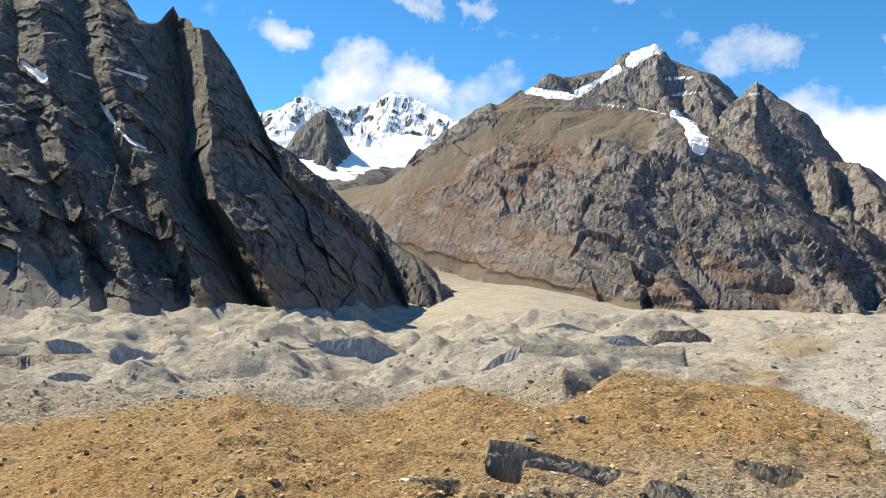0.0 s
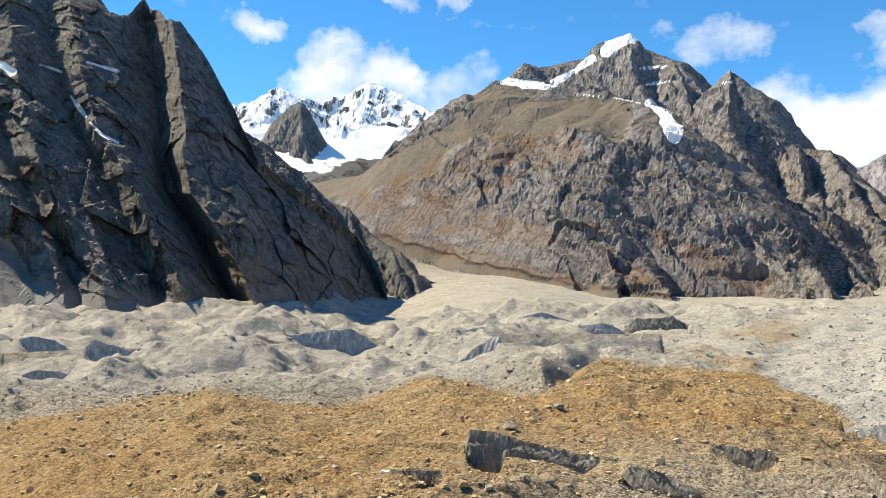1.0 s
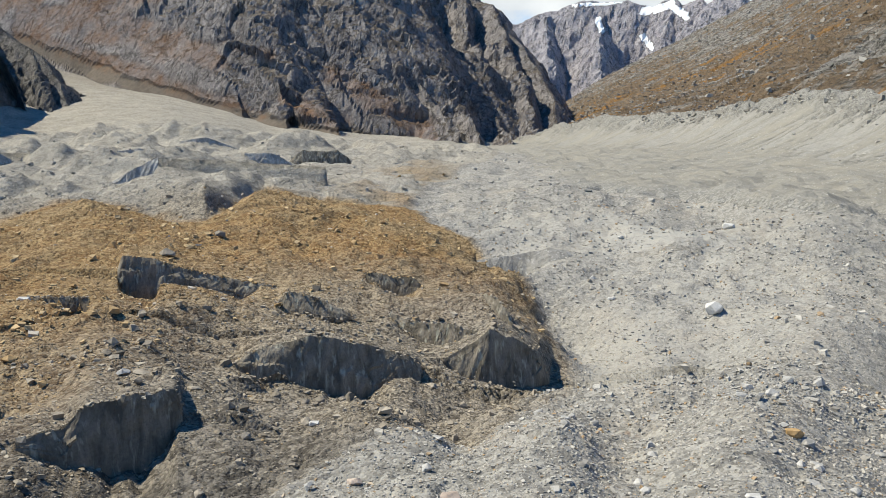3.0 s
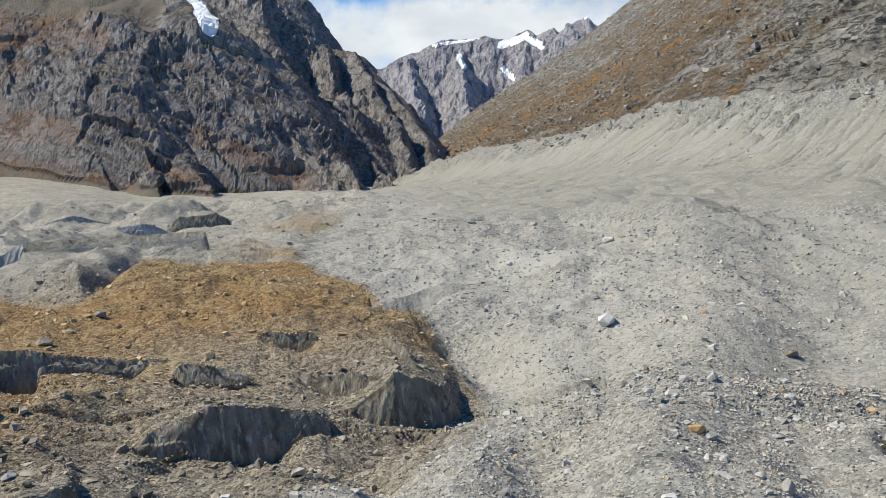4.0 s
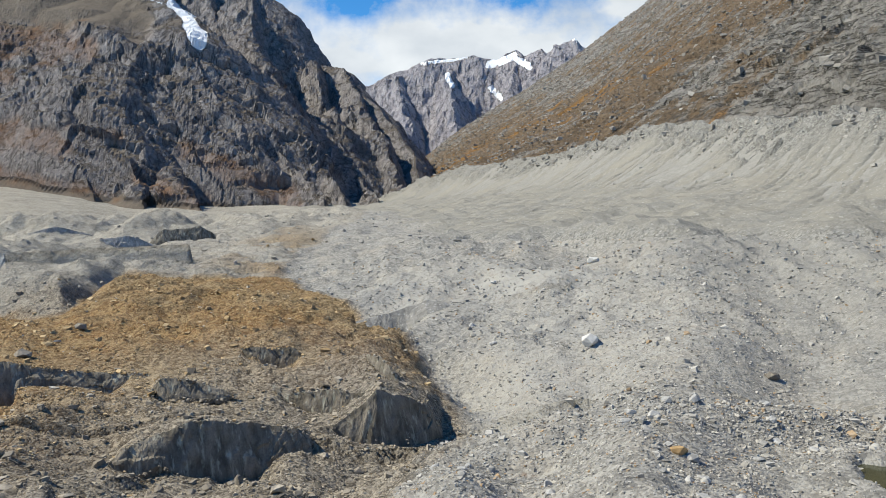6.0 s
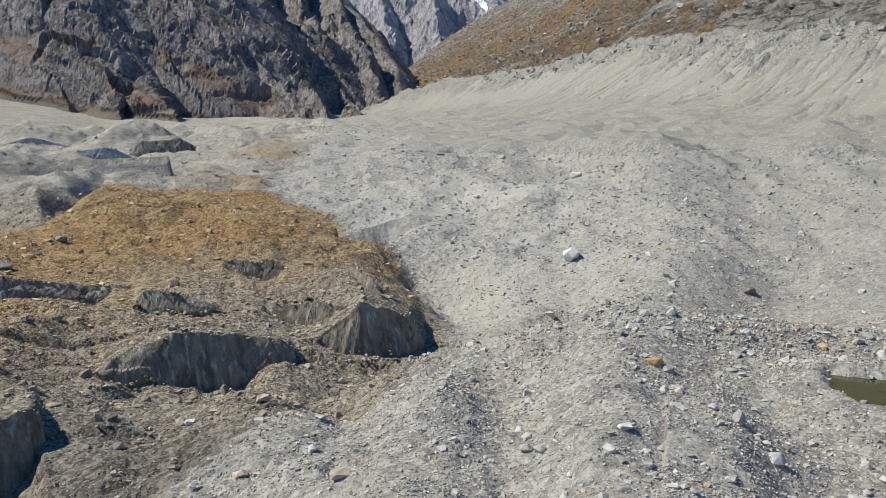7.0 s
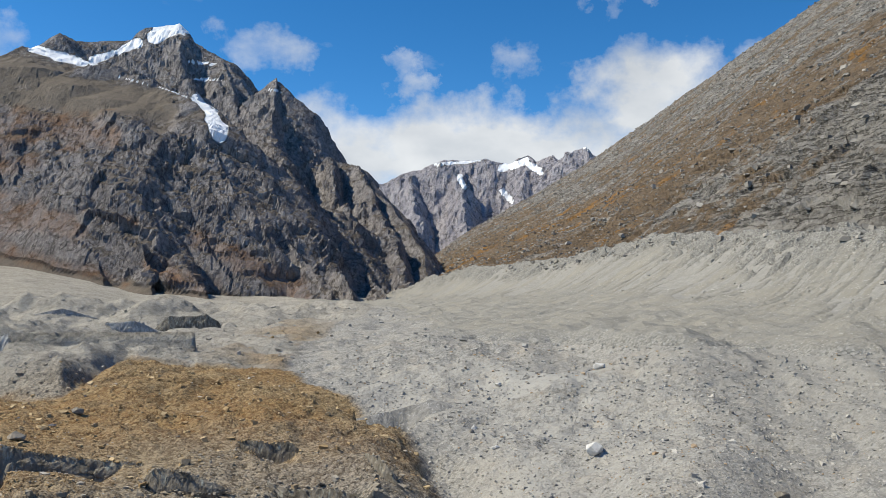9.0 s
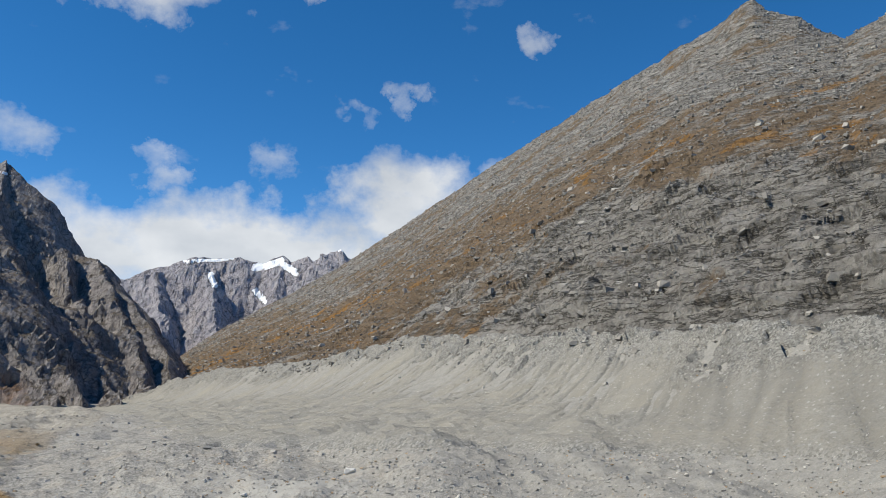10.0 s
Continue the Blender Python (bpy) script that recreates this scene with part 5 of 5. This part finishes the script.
# ---- ice walls ----
def ice_material(name, deep, light):
    m = Nodes(name)
    v = m.scaled(1.0, 1.0, .16, (.25, .35, 0))
    streak = m.noise(1, 7, .65, vec=v, distortion=.4)
    broad = m.noise(.35, 5, .6)
    grit = m.noise(5, 6, .7)
    color = m.mix(m.ramp(m.math("ADD", m.math("MULTIPLY", streak, .6), m.math("MULTIPLY", broad, .4)), (.42, 0.0), (.6, 1.0)), deep, light)
    color = m.mix(m.math("MULTIPLY", m.ramp(grit, (.5, 0.0), (.62, 1.0)), .3), color, tuple(c * .6 for c in deep))
    wash = m.noise(1, 5, .6, vec=m.scaled(1.6, 1.6, .12, (.25, .5, 0)), distortion=.2)
    color = m.mix(m.math("MULTIPLY", m.ramp(wash, (.56, 0.0), (.68, 1.0)), .55), color, tuple(min(.6, c * 2.2) for c in light))
    m.finish(color, .7, (streak, .5, .7), (broad, .8, .5), (grit, .05, .6))
    m.bsdf.inputs["Specular IOR Level"].default_value = .15
    return m.mat


ICE_DARK = ice_material("dirty_dark_ice", (.125, .11, .086), (.31, .275, .222))
ICE_GREY = ice_material("grey_glacier_ice", (.25, .245, .232), (.46, .452, .43))
ICE_PALE = ice_material("pale_silty_ice", (.17, .167, .157), (.29, .285, .27))


ICE = {"DARK": (ICE_DARK, "dark dirty ice wall streaked with meltwater under rubble"), "GREY": (ICE_GREY, "pale grey fluted ice wall among debris hummocks"), "PALE": (ICE_PALE, "smooth grey ice face below the talus slope")}


def ice_cliff(c):
    """A bare ice wall standing in the step of the debris, with flutes, a ragged rim and a thickness."""
    a = c[0]
    length = np.radians(a[-1] - a[0]) * c[3].mean()
    n = int(np.clip(length / (c[3].mean() * .0009), 30, 320))
    az = np.linspace(a[0] + .01, a[-1] - .01, n)
    rim, zr, low, zl, foot, h = rim_of(c, az)
    tall = float(h.max())
    v = np.linspace(0, 1.06, 18)[:, None]
    s = (np.radians(az) * rim)[None]
    flute = .03 * tall * fbm(s / (.22 * tall) + v * 1.6, v * .5 + s * 0, None, 3, seed=91, ridged=True)
    bulge = .035 * tall * fbm(s / (1.1 * tall), v * 1.3 + 0 * s, None, 3, seed=95)
    shelf = .03 * tall * facets(s / (.5 * tall), v * 2.2 + 0 * s, s * 0 + a[0], seed=97)
    out_n = .05 * h + np.clip(h / tall * 3, 0, 1) * np.sin(np.pi * np.clip(v, 0, 1)) ** .6 * (flute + bulge + shelf)
    D = rim + (low - rim) * v - out_n
    Z = zr + .02 * h + (zl - zr) * v
    D = np.concatenate([(rim + .25 * h + .1)[None], D, low[None], (rim + .5 * h + .2)[None]])
    Z = np.concatenate([(zr - .25 * h - .1)[None], Z, (zl - .3 * h - .2)[None], (zl - .4 * h - .3)[None]])
    D, Z = np.concatenate([D, D[:1]]), np.concatenate([Z, Z[:1]])
    mat, label = ICE[c[5]]
    ob = sheet("ice_cliff", D * np.sin(np.radians(az)), D * np.cos(np.radians(az)), Z, mat, flat=True)
    return tagged(ob, label, "ice cliff", "ice cliffs in the debris")


WALLS = [(c, ice_cliff(c)) for c in CLIFFS]


# ---- loose stones ----
def stone_material(name, low, high, odd=None):
    m = Nodes(name)
    grain, blotch = m.noise(6, 6, .7), m.noise(1.1, 5, .6)
    r = m.island()
    color = m.mix(r, low, high)
    if odd:
        color = m.mix(m.ramp(r, (.93, 0.0), (.95, 1.0)), color, odd)
    color = m.mix(m.math("MULTIPLY", m.ramp(grain, (.35, 1.0), (.55, 0.0)), .4), color, tuple(c * .55 for c in low))
    color = m.mix(m.math("MULTIPLY", m.ramp(blotch, (.5, 0.0), (.7, 1.0)), .3), color, tuple(min(1, c * 1.15) for c in high))
    return m.finish(color, .9, (blotch, .15, .5), (grain, .04, .6))


STONE_PALE = stone_material("pale_stone", (.25, .238, .214), (.58, .555, .505), (.42, .30, .18))
STONE_GREY = stone_material("grey_brown_stone", (.20, .172, .135), (.50, .445, .36), (.44, .32, .18))
STONE_OCHRE = stone_material("ochre_stone", (.32, .215, .105), (.62, .48, .29), (.50, .47, .42))
STONE_BEIGE = stone_material("beige_stone", (.22, .21, .19), (.54, .51, .46))
STONE_HILL = stone_material("hillside_stone", (.20, .187, .165), (.44, .415, .37))

def boulder_material(name, low, high):
    m = Nodes(name)
    grain, blotch, vein = m.noise(9, 6, .7), m.noise(1.6, 6, .65), m.noise(1, 5, .6, vec=m.scaled(5, 1.5, 1.5, (.4, .2, .6)))
    color = m.mix(m.random(), low, high)
    color = m.mix(m.math("MULTIPLY", m.ramp(blotch, (.4, 1.0), (.6, 0.0)), .35), color, tuple(c * .6 for c in low))
    color = m.mix(m.math("MULTIPLY", m.ramp(vein, (.52, 0.0), (.66, 1.0)), .3), color, tuple(min(1, c * 1.2) for c in high))
    color = m.mix(m.math("MULTIPLY", m.ramp(grain, (.38, 1.0), (.55, 0.0)), .3), color, tuple(c * .6 for c in low))
    return m.finish(color, .88, (blotch, .1, .6), (grain, .03, .6))


BOULDER = {"white": boulder_material("white_granite", (.62, .61, .58), (.74, .73, .70)), "pale": boulder_material("pale_granite", (.34, .335, .32), (.62, .61, .585)),
           "grey": boulder_material("grey_gneiss", (.18, .16, .13), (.46, .41, .34)), "ochre": boulder_material("rusty_granite", (.40, .25, .11), (.60, .42, .22)), "pink": boulder_material("pinkish_granite", (.50, .40, .33), (.62, .52, .44))}


def boulder_mesh(seed, flat):
    """An angular block: the hull of scattered points with worn edges."""
    r = random.Random(seed)
    bm = bmesh.new()
    for _ in range(15):
        v = Vector((r.gauss(0, 1), r.gauss(0, 1), r.gauss(0, 1))).normalized()
        bm.verts.new((v.x * r.uniform(.42, .54), v.y * r.uniform(.32, .44), v.z * flat))
    hull = bmesh.ops.convex_hull(bm, input=bm.verts)
    bmesh.ops.delete(bm, geom=[g for g in hull["geom_interior"] if isinstance(g, bmesh.types.BMVert)], context="VERTS")
    bmesh.ops.dissolve_limit(bm, angle_limit=radians(9), verts=bm.verts, edges=bm.edges)
    bmesh.ops.bevel(bm, geom=bm.edges[:], offset=.025, segments=1, affect="EDGES", clamp_overlap=True)
    bm.normal_update()
    me = bpy.data.meshes.new("boulder")
    bm.to_mesh(me)
    bm.free()
    return me


SHAPES = {}


def boulder(x, y, size, look_of, label, group="", flat=.3, spin=0.0, seed=0, tilt=0.0):
    key = (seed % 7, flat, look_of)
    if key not in SHAPES:
        SHAPES[key] = boulder_mesh(seed % 7 + 11, flat)
        SHAPES[key].materials.append(BOULDER[look_of])
    ob = new("boulder", SHAPES[key])
    z = float(ground_z(np.array([x]), np.array([y]))[0])
    ob.matrix_world = pose(x, y, z + size * flat * .45, tilt, tilt * .6, spin) @ Matrix.Diagonal((size, size, size, 1))
    return tagged(ob, label, "boulder", group)


# boulders that stand out, each where it lies
boulder(33.8, 117.2, 3.6, "white", "large white granite boulder resting on the grey talus", flat=.34, spin=20, seed=1, tilt=8)
boulder(51.6, 175.8, 3.2, "white", "white angular boulder lying high on the talus", flat=.3, spin=-15, seed=2)
boulder(20.9, 129.8, 1.7, "pale", "pale boulder over a dark hollow on the talus", flat=.25, spin=30, seed=3)
boulder(19.6, 146.6, 1.9, "pale", "pale stone perched on the talus slope", flat=.28, spin=60, seed=4)
boulder(18.5, 140.8, 1.3, "grey", "small grey stone on the talus slope", flat=.28, spin=10, seed=5)
boulder(28.8, 176.5, 2.0, "white", "white stone beside the faint track", flat=.3, spin=80, seed=6)
boulder(49.8, 93.2, 2.4, "grey", "dark grey boulder half sunk in the talus", flat=.25, spin=-30, seed=1)
boulder(-11.4, 54.8, .95, "white", "pale stone alone on dark gravel", flat=.3, spin=15, seed=2)
boulder(-27.0, 60.9, 2.0, "grey", "flat grey slab lying on the debris", flat=.16, spin=-20, seed=3)
boulder(-28.2, 60.2, 1.2, "pale", "pale block beside a flat slab", flat=.26, spin=40, seed=4)
boulder(-4.0, 33.6, 1.3, "ochre", "rusty orange slab among grey stones", flat=.2, spin=55, seed=5, tilt=12)
boulder(2.4, 29.2, 1.5, "pale", "long pale block among coarse stones", flat=.2, spin=35, seed=6, tilt=10)
boulder(3.3, 29.6, 1.0, "grey", "grey block beside a longer pale one", flat=.34, spin=70, seed=1)
boulder(-.8, 36.9, 1.5, "pink", "tan slab tilted on the bench", flat=.18, spin=45, seed=2, tilt=14)
boulder(-6.6, 43.4, 1.0, "pink", "pinkish stone at the gully edge", flat=.3, spin=5, seed=3)
boulder(21.1, 39.8, 1.1, "pale", "pale upright stone on the bench", flat=.42, spin=80, seed=4)
boulder(21.8, 36.9, 1.6, "pale", "wide pale slab on the bench", flat=.2, spin=0, seed=5)
boulder(19.9, 49.1, 1.6, "ochre", "rusty lichen-stained rock on the bench", flat=.3, spin=25, seed=6)
boulder(20.6, 48.6, 1.2, "pale", "pale slab leaning against a rusty rock", flat=.22, spin=-40, seed=1, tilt=18)
boulder(13.2, 35.9, 1.0, "white", "white stone on the pale bench", flat=.26, spin=15, seed=2)
boulder(9.4, 41.1, .9, "pale", "flat pale stone on the bench", flat=.2, spin=65, seed=3)
boulder(-43.2, 104.9, 2.4, "grey", "brown boulder above the ice wall's rim", flat=.3, spin=10, seed=4)
boulder(-51.9, 107.6, 1.8, "ochre", "tan boulder at the ice wall's upper corner", flat=.36, spin=70, seed=5)
boulder(-32.4, 78.6, 1.3, "pale", "pale round-edged boulder on ochre rubble", flat=.36, spin=30, seed=6)
boulder(-43.5, 127.2, 2.2, "grey", "dark boulder on the ochre moraine", flat=.32, spin=-10, seed=1)
boulder(-49.8, 82.6, 1.7, "white", "white boulder beside a small ice hollow", flat=.3, spin=20, seed=2)
boulder(35.3, 51.3, 1.2, "white", "white slab at the edge of the pool", flat=.2, spin=-20, seed=3)

# ---- the pool ----
m = Nodes("pool_water")
murk = m.noise(.6, 4, .6)
m.finish(m.mix(murk, (.03, .036, .018), (.07, .068, .03)), .08, (m.noise(3, 3, .5), .01, .3))
m.bsdf.inputs["Specular IOR Level"].default_value = .5
bm = bmesh.new()
bmesh.ops.create_circle(bm, cap_ends=True, radius=1, segments=48)
for v in bm.verts:
    v.co.x, v.co.y = v.co.x * POND[2] * 1.5, v.co.y * POND[2] * 1.8
me = bpy.data.meshes.new("pool_water")
bm.to_mesh(me)
bm.free()
me.materials.append(m.mat)
pool = new("water", me)
pool.location = (POND[0], POND[1], POND[3])
tagged(pool, "small murky green meltwater pool on the stony bench", "pool", kind="structure")

rng = np.random.default_rng(7)
CUBE = np.array([(x, y, z) for x in (-1, 1) for y in (-1, 1) for z in (-1, 1)], dtype=float)
FACES = np.array([(0, 1, 3, 2), (4, 6, 7, 5), (0, 4, 5, 1), (2, 3, 7, 6), (0, 2, 6, 4), (1, 5, 7, 3)])


def rubble(name, x, y, z, size, material, label):
    """Angular stones, each a skewed block of its own, as one body of rubble."""
    n = len(x)
    v = CUBE[None] * (1 + rng.uniform(-.62, .3, (n, 8, 3)))
    v *= np.stack([rng.uniform(.6, 1.25, n), rng.uniform(.5, 1.0, n), rng.uniform(.3, .75, n)], -1)[:, None]
    a, b = rng.uniform(0, 2 * np.pi, n), rng.normal(0, .35, n)
    ca, sa, cb, sb = np.cos(a), np.sin(a), np.cos(b), np.sin(b)
    one, nil = np.ones(n), np.zeros(n)
    tilt = np.stack([np.stack([one, nil, nil], -1), np.stack([nil, cb, -sb], -1), np.stack([nil, sb, cb], -1)], 1)
    spin = np.stack([np.stack([ca, -sa, nil], -1), np.stack([sa, ca, nil], -1), np.stack([nil, nil, one], -1)], 1)
    v = np.einsum("nij,nkj->nki", spin @ tilt, v) * (size / 2)[:, None, None]
    v += np.stack([x, y, z + size * .12], -1)[:, None]
    faces = (FACES[None] + 8 * np.arange(n)[:, None, None]).reshape(-1)
    me = bpy.data.meshes.new(name)
    me.vertices.add(n * 8)
    me.vertices.foreach_set("co", v.astype(np.float32).ravel())
    me.loops.add(len(faces))
    me.loops.foreach_set("vertex_index", faces.astype(np.int32))
    me.polygons.add(n * 6)
    me.polygons.foreach_set("loop_start", np.arange(0, n * 24, 4, dtype=np.int32))
    me.update(calc_edges=True)
    me.polygons.foreach_set("use_smooth", np.zeros(n * 6, dtype=bool))
    me.materials.append(material)
    return tagged(new(name, me), label, "stones", kind="stuff")


N = 105000
az, dist = rng.uniform(-62, 56, N), np.exp(np.where(rng.random(N) < .5, rng.uniform(np.log(27), np.log(100), N), rng.uniform(np.log(60), np.log(520), N)))
sx, sy = dist * np.sin(np.radians(az)), dist * np.cos(np.radians(az))
# denser trains of stones along the bench's rim and gully
TRAINS = [[(22, 63.5), (27, 62), (32, 61), (35.5, 57)], [(31, 63), (38, 62), (46, 60)], [(-4.8, 51.6), (-7, 47.7), (-8.6, 44.7), (-9.9, 40.1)], [(24, 34), (31, 38), (38, 44)], [(4, 30), (12, 31), (20, 31)]]
for i, line in enumerate(TRAINS):
    k = slice(i * 1500, i * 1500 + (1500 if i != 2 else 900))
    n = len(az[k])
    t = rng.uniform(0, len(line) - 1, n)
    sx[k] = np.interp(t, range(len(line)), [p[0] for p in line]) + rng.normal(0, 2.2 if i != 2 else .8, n)
    sy[k] = np.interp(t, range(len(line)), [p[1] for p in line]) + rng.normal(0, 2.0 if i != 2 else .8, n)
dist = np.hypot(sx, sy)
zone = zones(sx, sy)
far_talus = (zone[:, 1] > .5) & (dist > 78)
size = np.minimum(dist * np.where(far_talus, .0017, np.where((zone[:, 0] > .5) | (dist > 190), .0015, np.where((zone[:, 1] > .5) & (dist < 80), .0013, .0016))) * (1 - rng.random(N)) ** (-1 / 2.3), np.minimum(.25 + dist * .012, np.where(dist < 80, 1.15, np.where(dist < 230, 1.0, 1.8))))
clump = fbm(sx / 6, sy / 6, None, 3, seed=201)
onwall = moraine(sx, sy) > bare(sx, sy) + 2
keepers = ((dist < 200) | (rng.random(N) < .4)) & (~far_talus | (rng.random(N) < .6)) & (rng.random(N) < np.clip(.5 + clump * 1.2 + .25 * ((zone[:, 1] > .5) & (dist < 80)), .06, 1)) & ~(onwall & (rng.random(N) < .2))
s_az, s_d = np.degrees(np.arctan2(sx, sy)), np.hypot(sx, sy)
for c in CLIFFS:
    rim, zr, low, zl, foot, h = rim_of(c, s_az)
    keepers &= ~((s_az > c[0][0]) & (s_az < c[0][-1]) & (s_d < rim + .15 * h) & (s_d > low - .5))
sx, sy, size, zone = sx[keepers], sy[keepers], size[keepers], zone[keepers]
sz = ground_z(sx, sy)
kind = np.where(zone[:, 1] > .5, 0, np.where(zone[:, 0] > rng.uniform(.25, .75, len(sx)), 2, np.where(zone[:, 3] > .5, 3, 1)))
# the stones that stand out most are boulders of their own
near_px = np.where(dist[keepers] < 135, size / dist[keepers], 0)
order = np.argsort(-near_px)[:230]
own = np.zeros(len(sx), dtype=bool)
own[order] = True
LOOKS = ("pale", "grey", "ochre", "pale")
WORDS = ("pale grey angular boulder on the stony bench", "grey-brown angular boulder on dirty ice debris", "tan and ochre boulder on the medial moraine", "beige boulder on the debris-covered glacier")
for j in order:
    boulder(float(sx[j]), float(sy[j]), float(size[j]) * 1.15, LOOKS[kind[j]], WORDS[kind[j]], "boulders on " + ("the bench", "the dirty ice", "the ochre moraine", "the glacier")[kind[j]],
            flat=(.2, .28, .36)[j % 3], spin=float(j * 37 % 360), seed=int(j), tilt=float(j % 11))
for i, (name, mat, label) in enumerate((("talus_stones", STONE_PALE, "pale grey angular stones strewn over the talus and bench"), ("debris_stones", STONE_GREY, "grey-brown angular rubble lying on the dirty ice"),
                                        ("ochre_stones", STONE_OCHRE, "ochre and tan rubble of the medial moraine"), ("glacier_stones", STONE_BEIGE, "beige rubble on the far debris-covered glacier"))):
    k = (kind == i) & ~own
    rubble(name, sx[k], sy[k], sz[k], size[k], mat, label)

# small stones of the talus
KT = 16000
t_a, t_r = rng.uniform(-1, 50, KT), np.exp(rng.uniform(np.log(80), np.log(250), KT))
tx, ty = t_r * np.sin(np.radians(t_a)), t_r * np.cos(np.radians(t_a))
t_on = (zones(tx, ty)[:, 1] > .5) & (fbm(tx / 18, ty / 18, None, 3, seed=205) > -.2)
tx, ty, t_r = tx[t_on], ty[t_on], t_r[t_on]
rubble("talus_gravel", tx, ty, ground_z(tx, ty), t_r * (.0012 + .0026 * rng.random(len(tx)) ** 2), STONE_PALE, "small pale stones scattered over the talus slope")

# rubble that overhangs the rims of the nearer ice walls
for c, wall in WALLS:
    if c[3].mean() > 130:
        continue
    n = int(np.radians(c[0][-1] - c[0][0]) * c[3].mean() / .16)
    a = rng.uniform(c[0][0], c[0][-1], n)
    rim, zr, low, zl, foot, h = rim_of(c, a)
    d = rim + rng.normal(.05, .22, n)
    lip = rubble("rubble_lip", d * np.sin(np.radians(a)), d * np.cos(np.radians(a)), zr + rng.uniform(-.12, .06, n), .16 + .3 * rng.random(n) ** 2.5, STONE_OCHRE if c[3].mean() > 103 else STONE_GREY, "loose stones overhanging the ice rim")
    del lip["category"]
    lip.parent = wall
    # fallen stones along the foot
    d = low - rng.uniform(0, 1.2, n)
    heap = rubble("fallen_rubble", d * np.sin(np.radians(a)), d * np.cos(np.radians(a)), zl - .05, .12 + .3 * rng.random(n) ** 3, STONE_GREY, "stones fallen to the foot of the ice")
    del heap["category"]
    heap.parent = wall

# gravel of the bench
KB = 20000
g_a, g_r = rng.uniform(-12, 54, KB), np.exp(rng.uniform(np.log(27), np.log(78), KB))
gx, gy = g_r * np.sin(np.radians(g_a)), g_r * np.cos(np.radians(g_a))
g_on = (zones(gx, gy)[:, 1] > .5) & (fbm(gx / 5, gy / 5, None, 3, seed=203) > -.25) & (np.hypot(gx - POND[0], gy - POND[1]) > 4.2)
gx, gy, g_r = gx[g_on], gy[g_on], g_r[g_on]
rubble("bench_gravel", gx, gy, ground_z(gx, gy), g_r * rng.uniform(.0016, .0048, len(gx)), STONE_PALE, "small pale gravel and stones covering the bench")

K = 15000
hi, hj = rng.integers(8, HX.shape[0] - 30, K), rng.integers(6, HX.shape[1] - 6, K)
hd = np.hypot(HX[hi, hj], HY[hi, hj])
hs = np.minimum(hd * .0014 * (1 - rng.random(K)) ** (-1 / 2.3), 5.0)
# blocks along the broken rim of the moraine
KR = 2600
ry = rng.uniform(150, 720, KR)
rx = np.interp(ry, CREST_Y, CREST_X) + rng.normal(2, 6, KR)
rz = np.maximum(ground_z(rx, ry), -50)
rs = np.minimum(.5 + np.hypot(rx, ry) * .0012 * (1 - rng.random(KR)) ** (-1 / 2.2), 4.5)
bx, by = np.concatenate([HX[hi, hj] + rng.normal(0, 1, K), rx]), np.concatenate([HY[hi, hj] + rng.normal(0, 1, K), ry])
bz, hs = np.concatenate([HZ[hi, hj], rz]), np.concatenate([hs, rs])
rubble("hillside_stones", bx, by, bz, hs, STONE_HILL, "grey blocks and scree lying on the hillside")
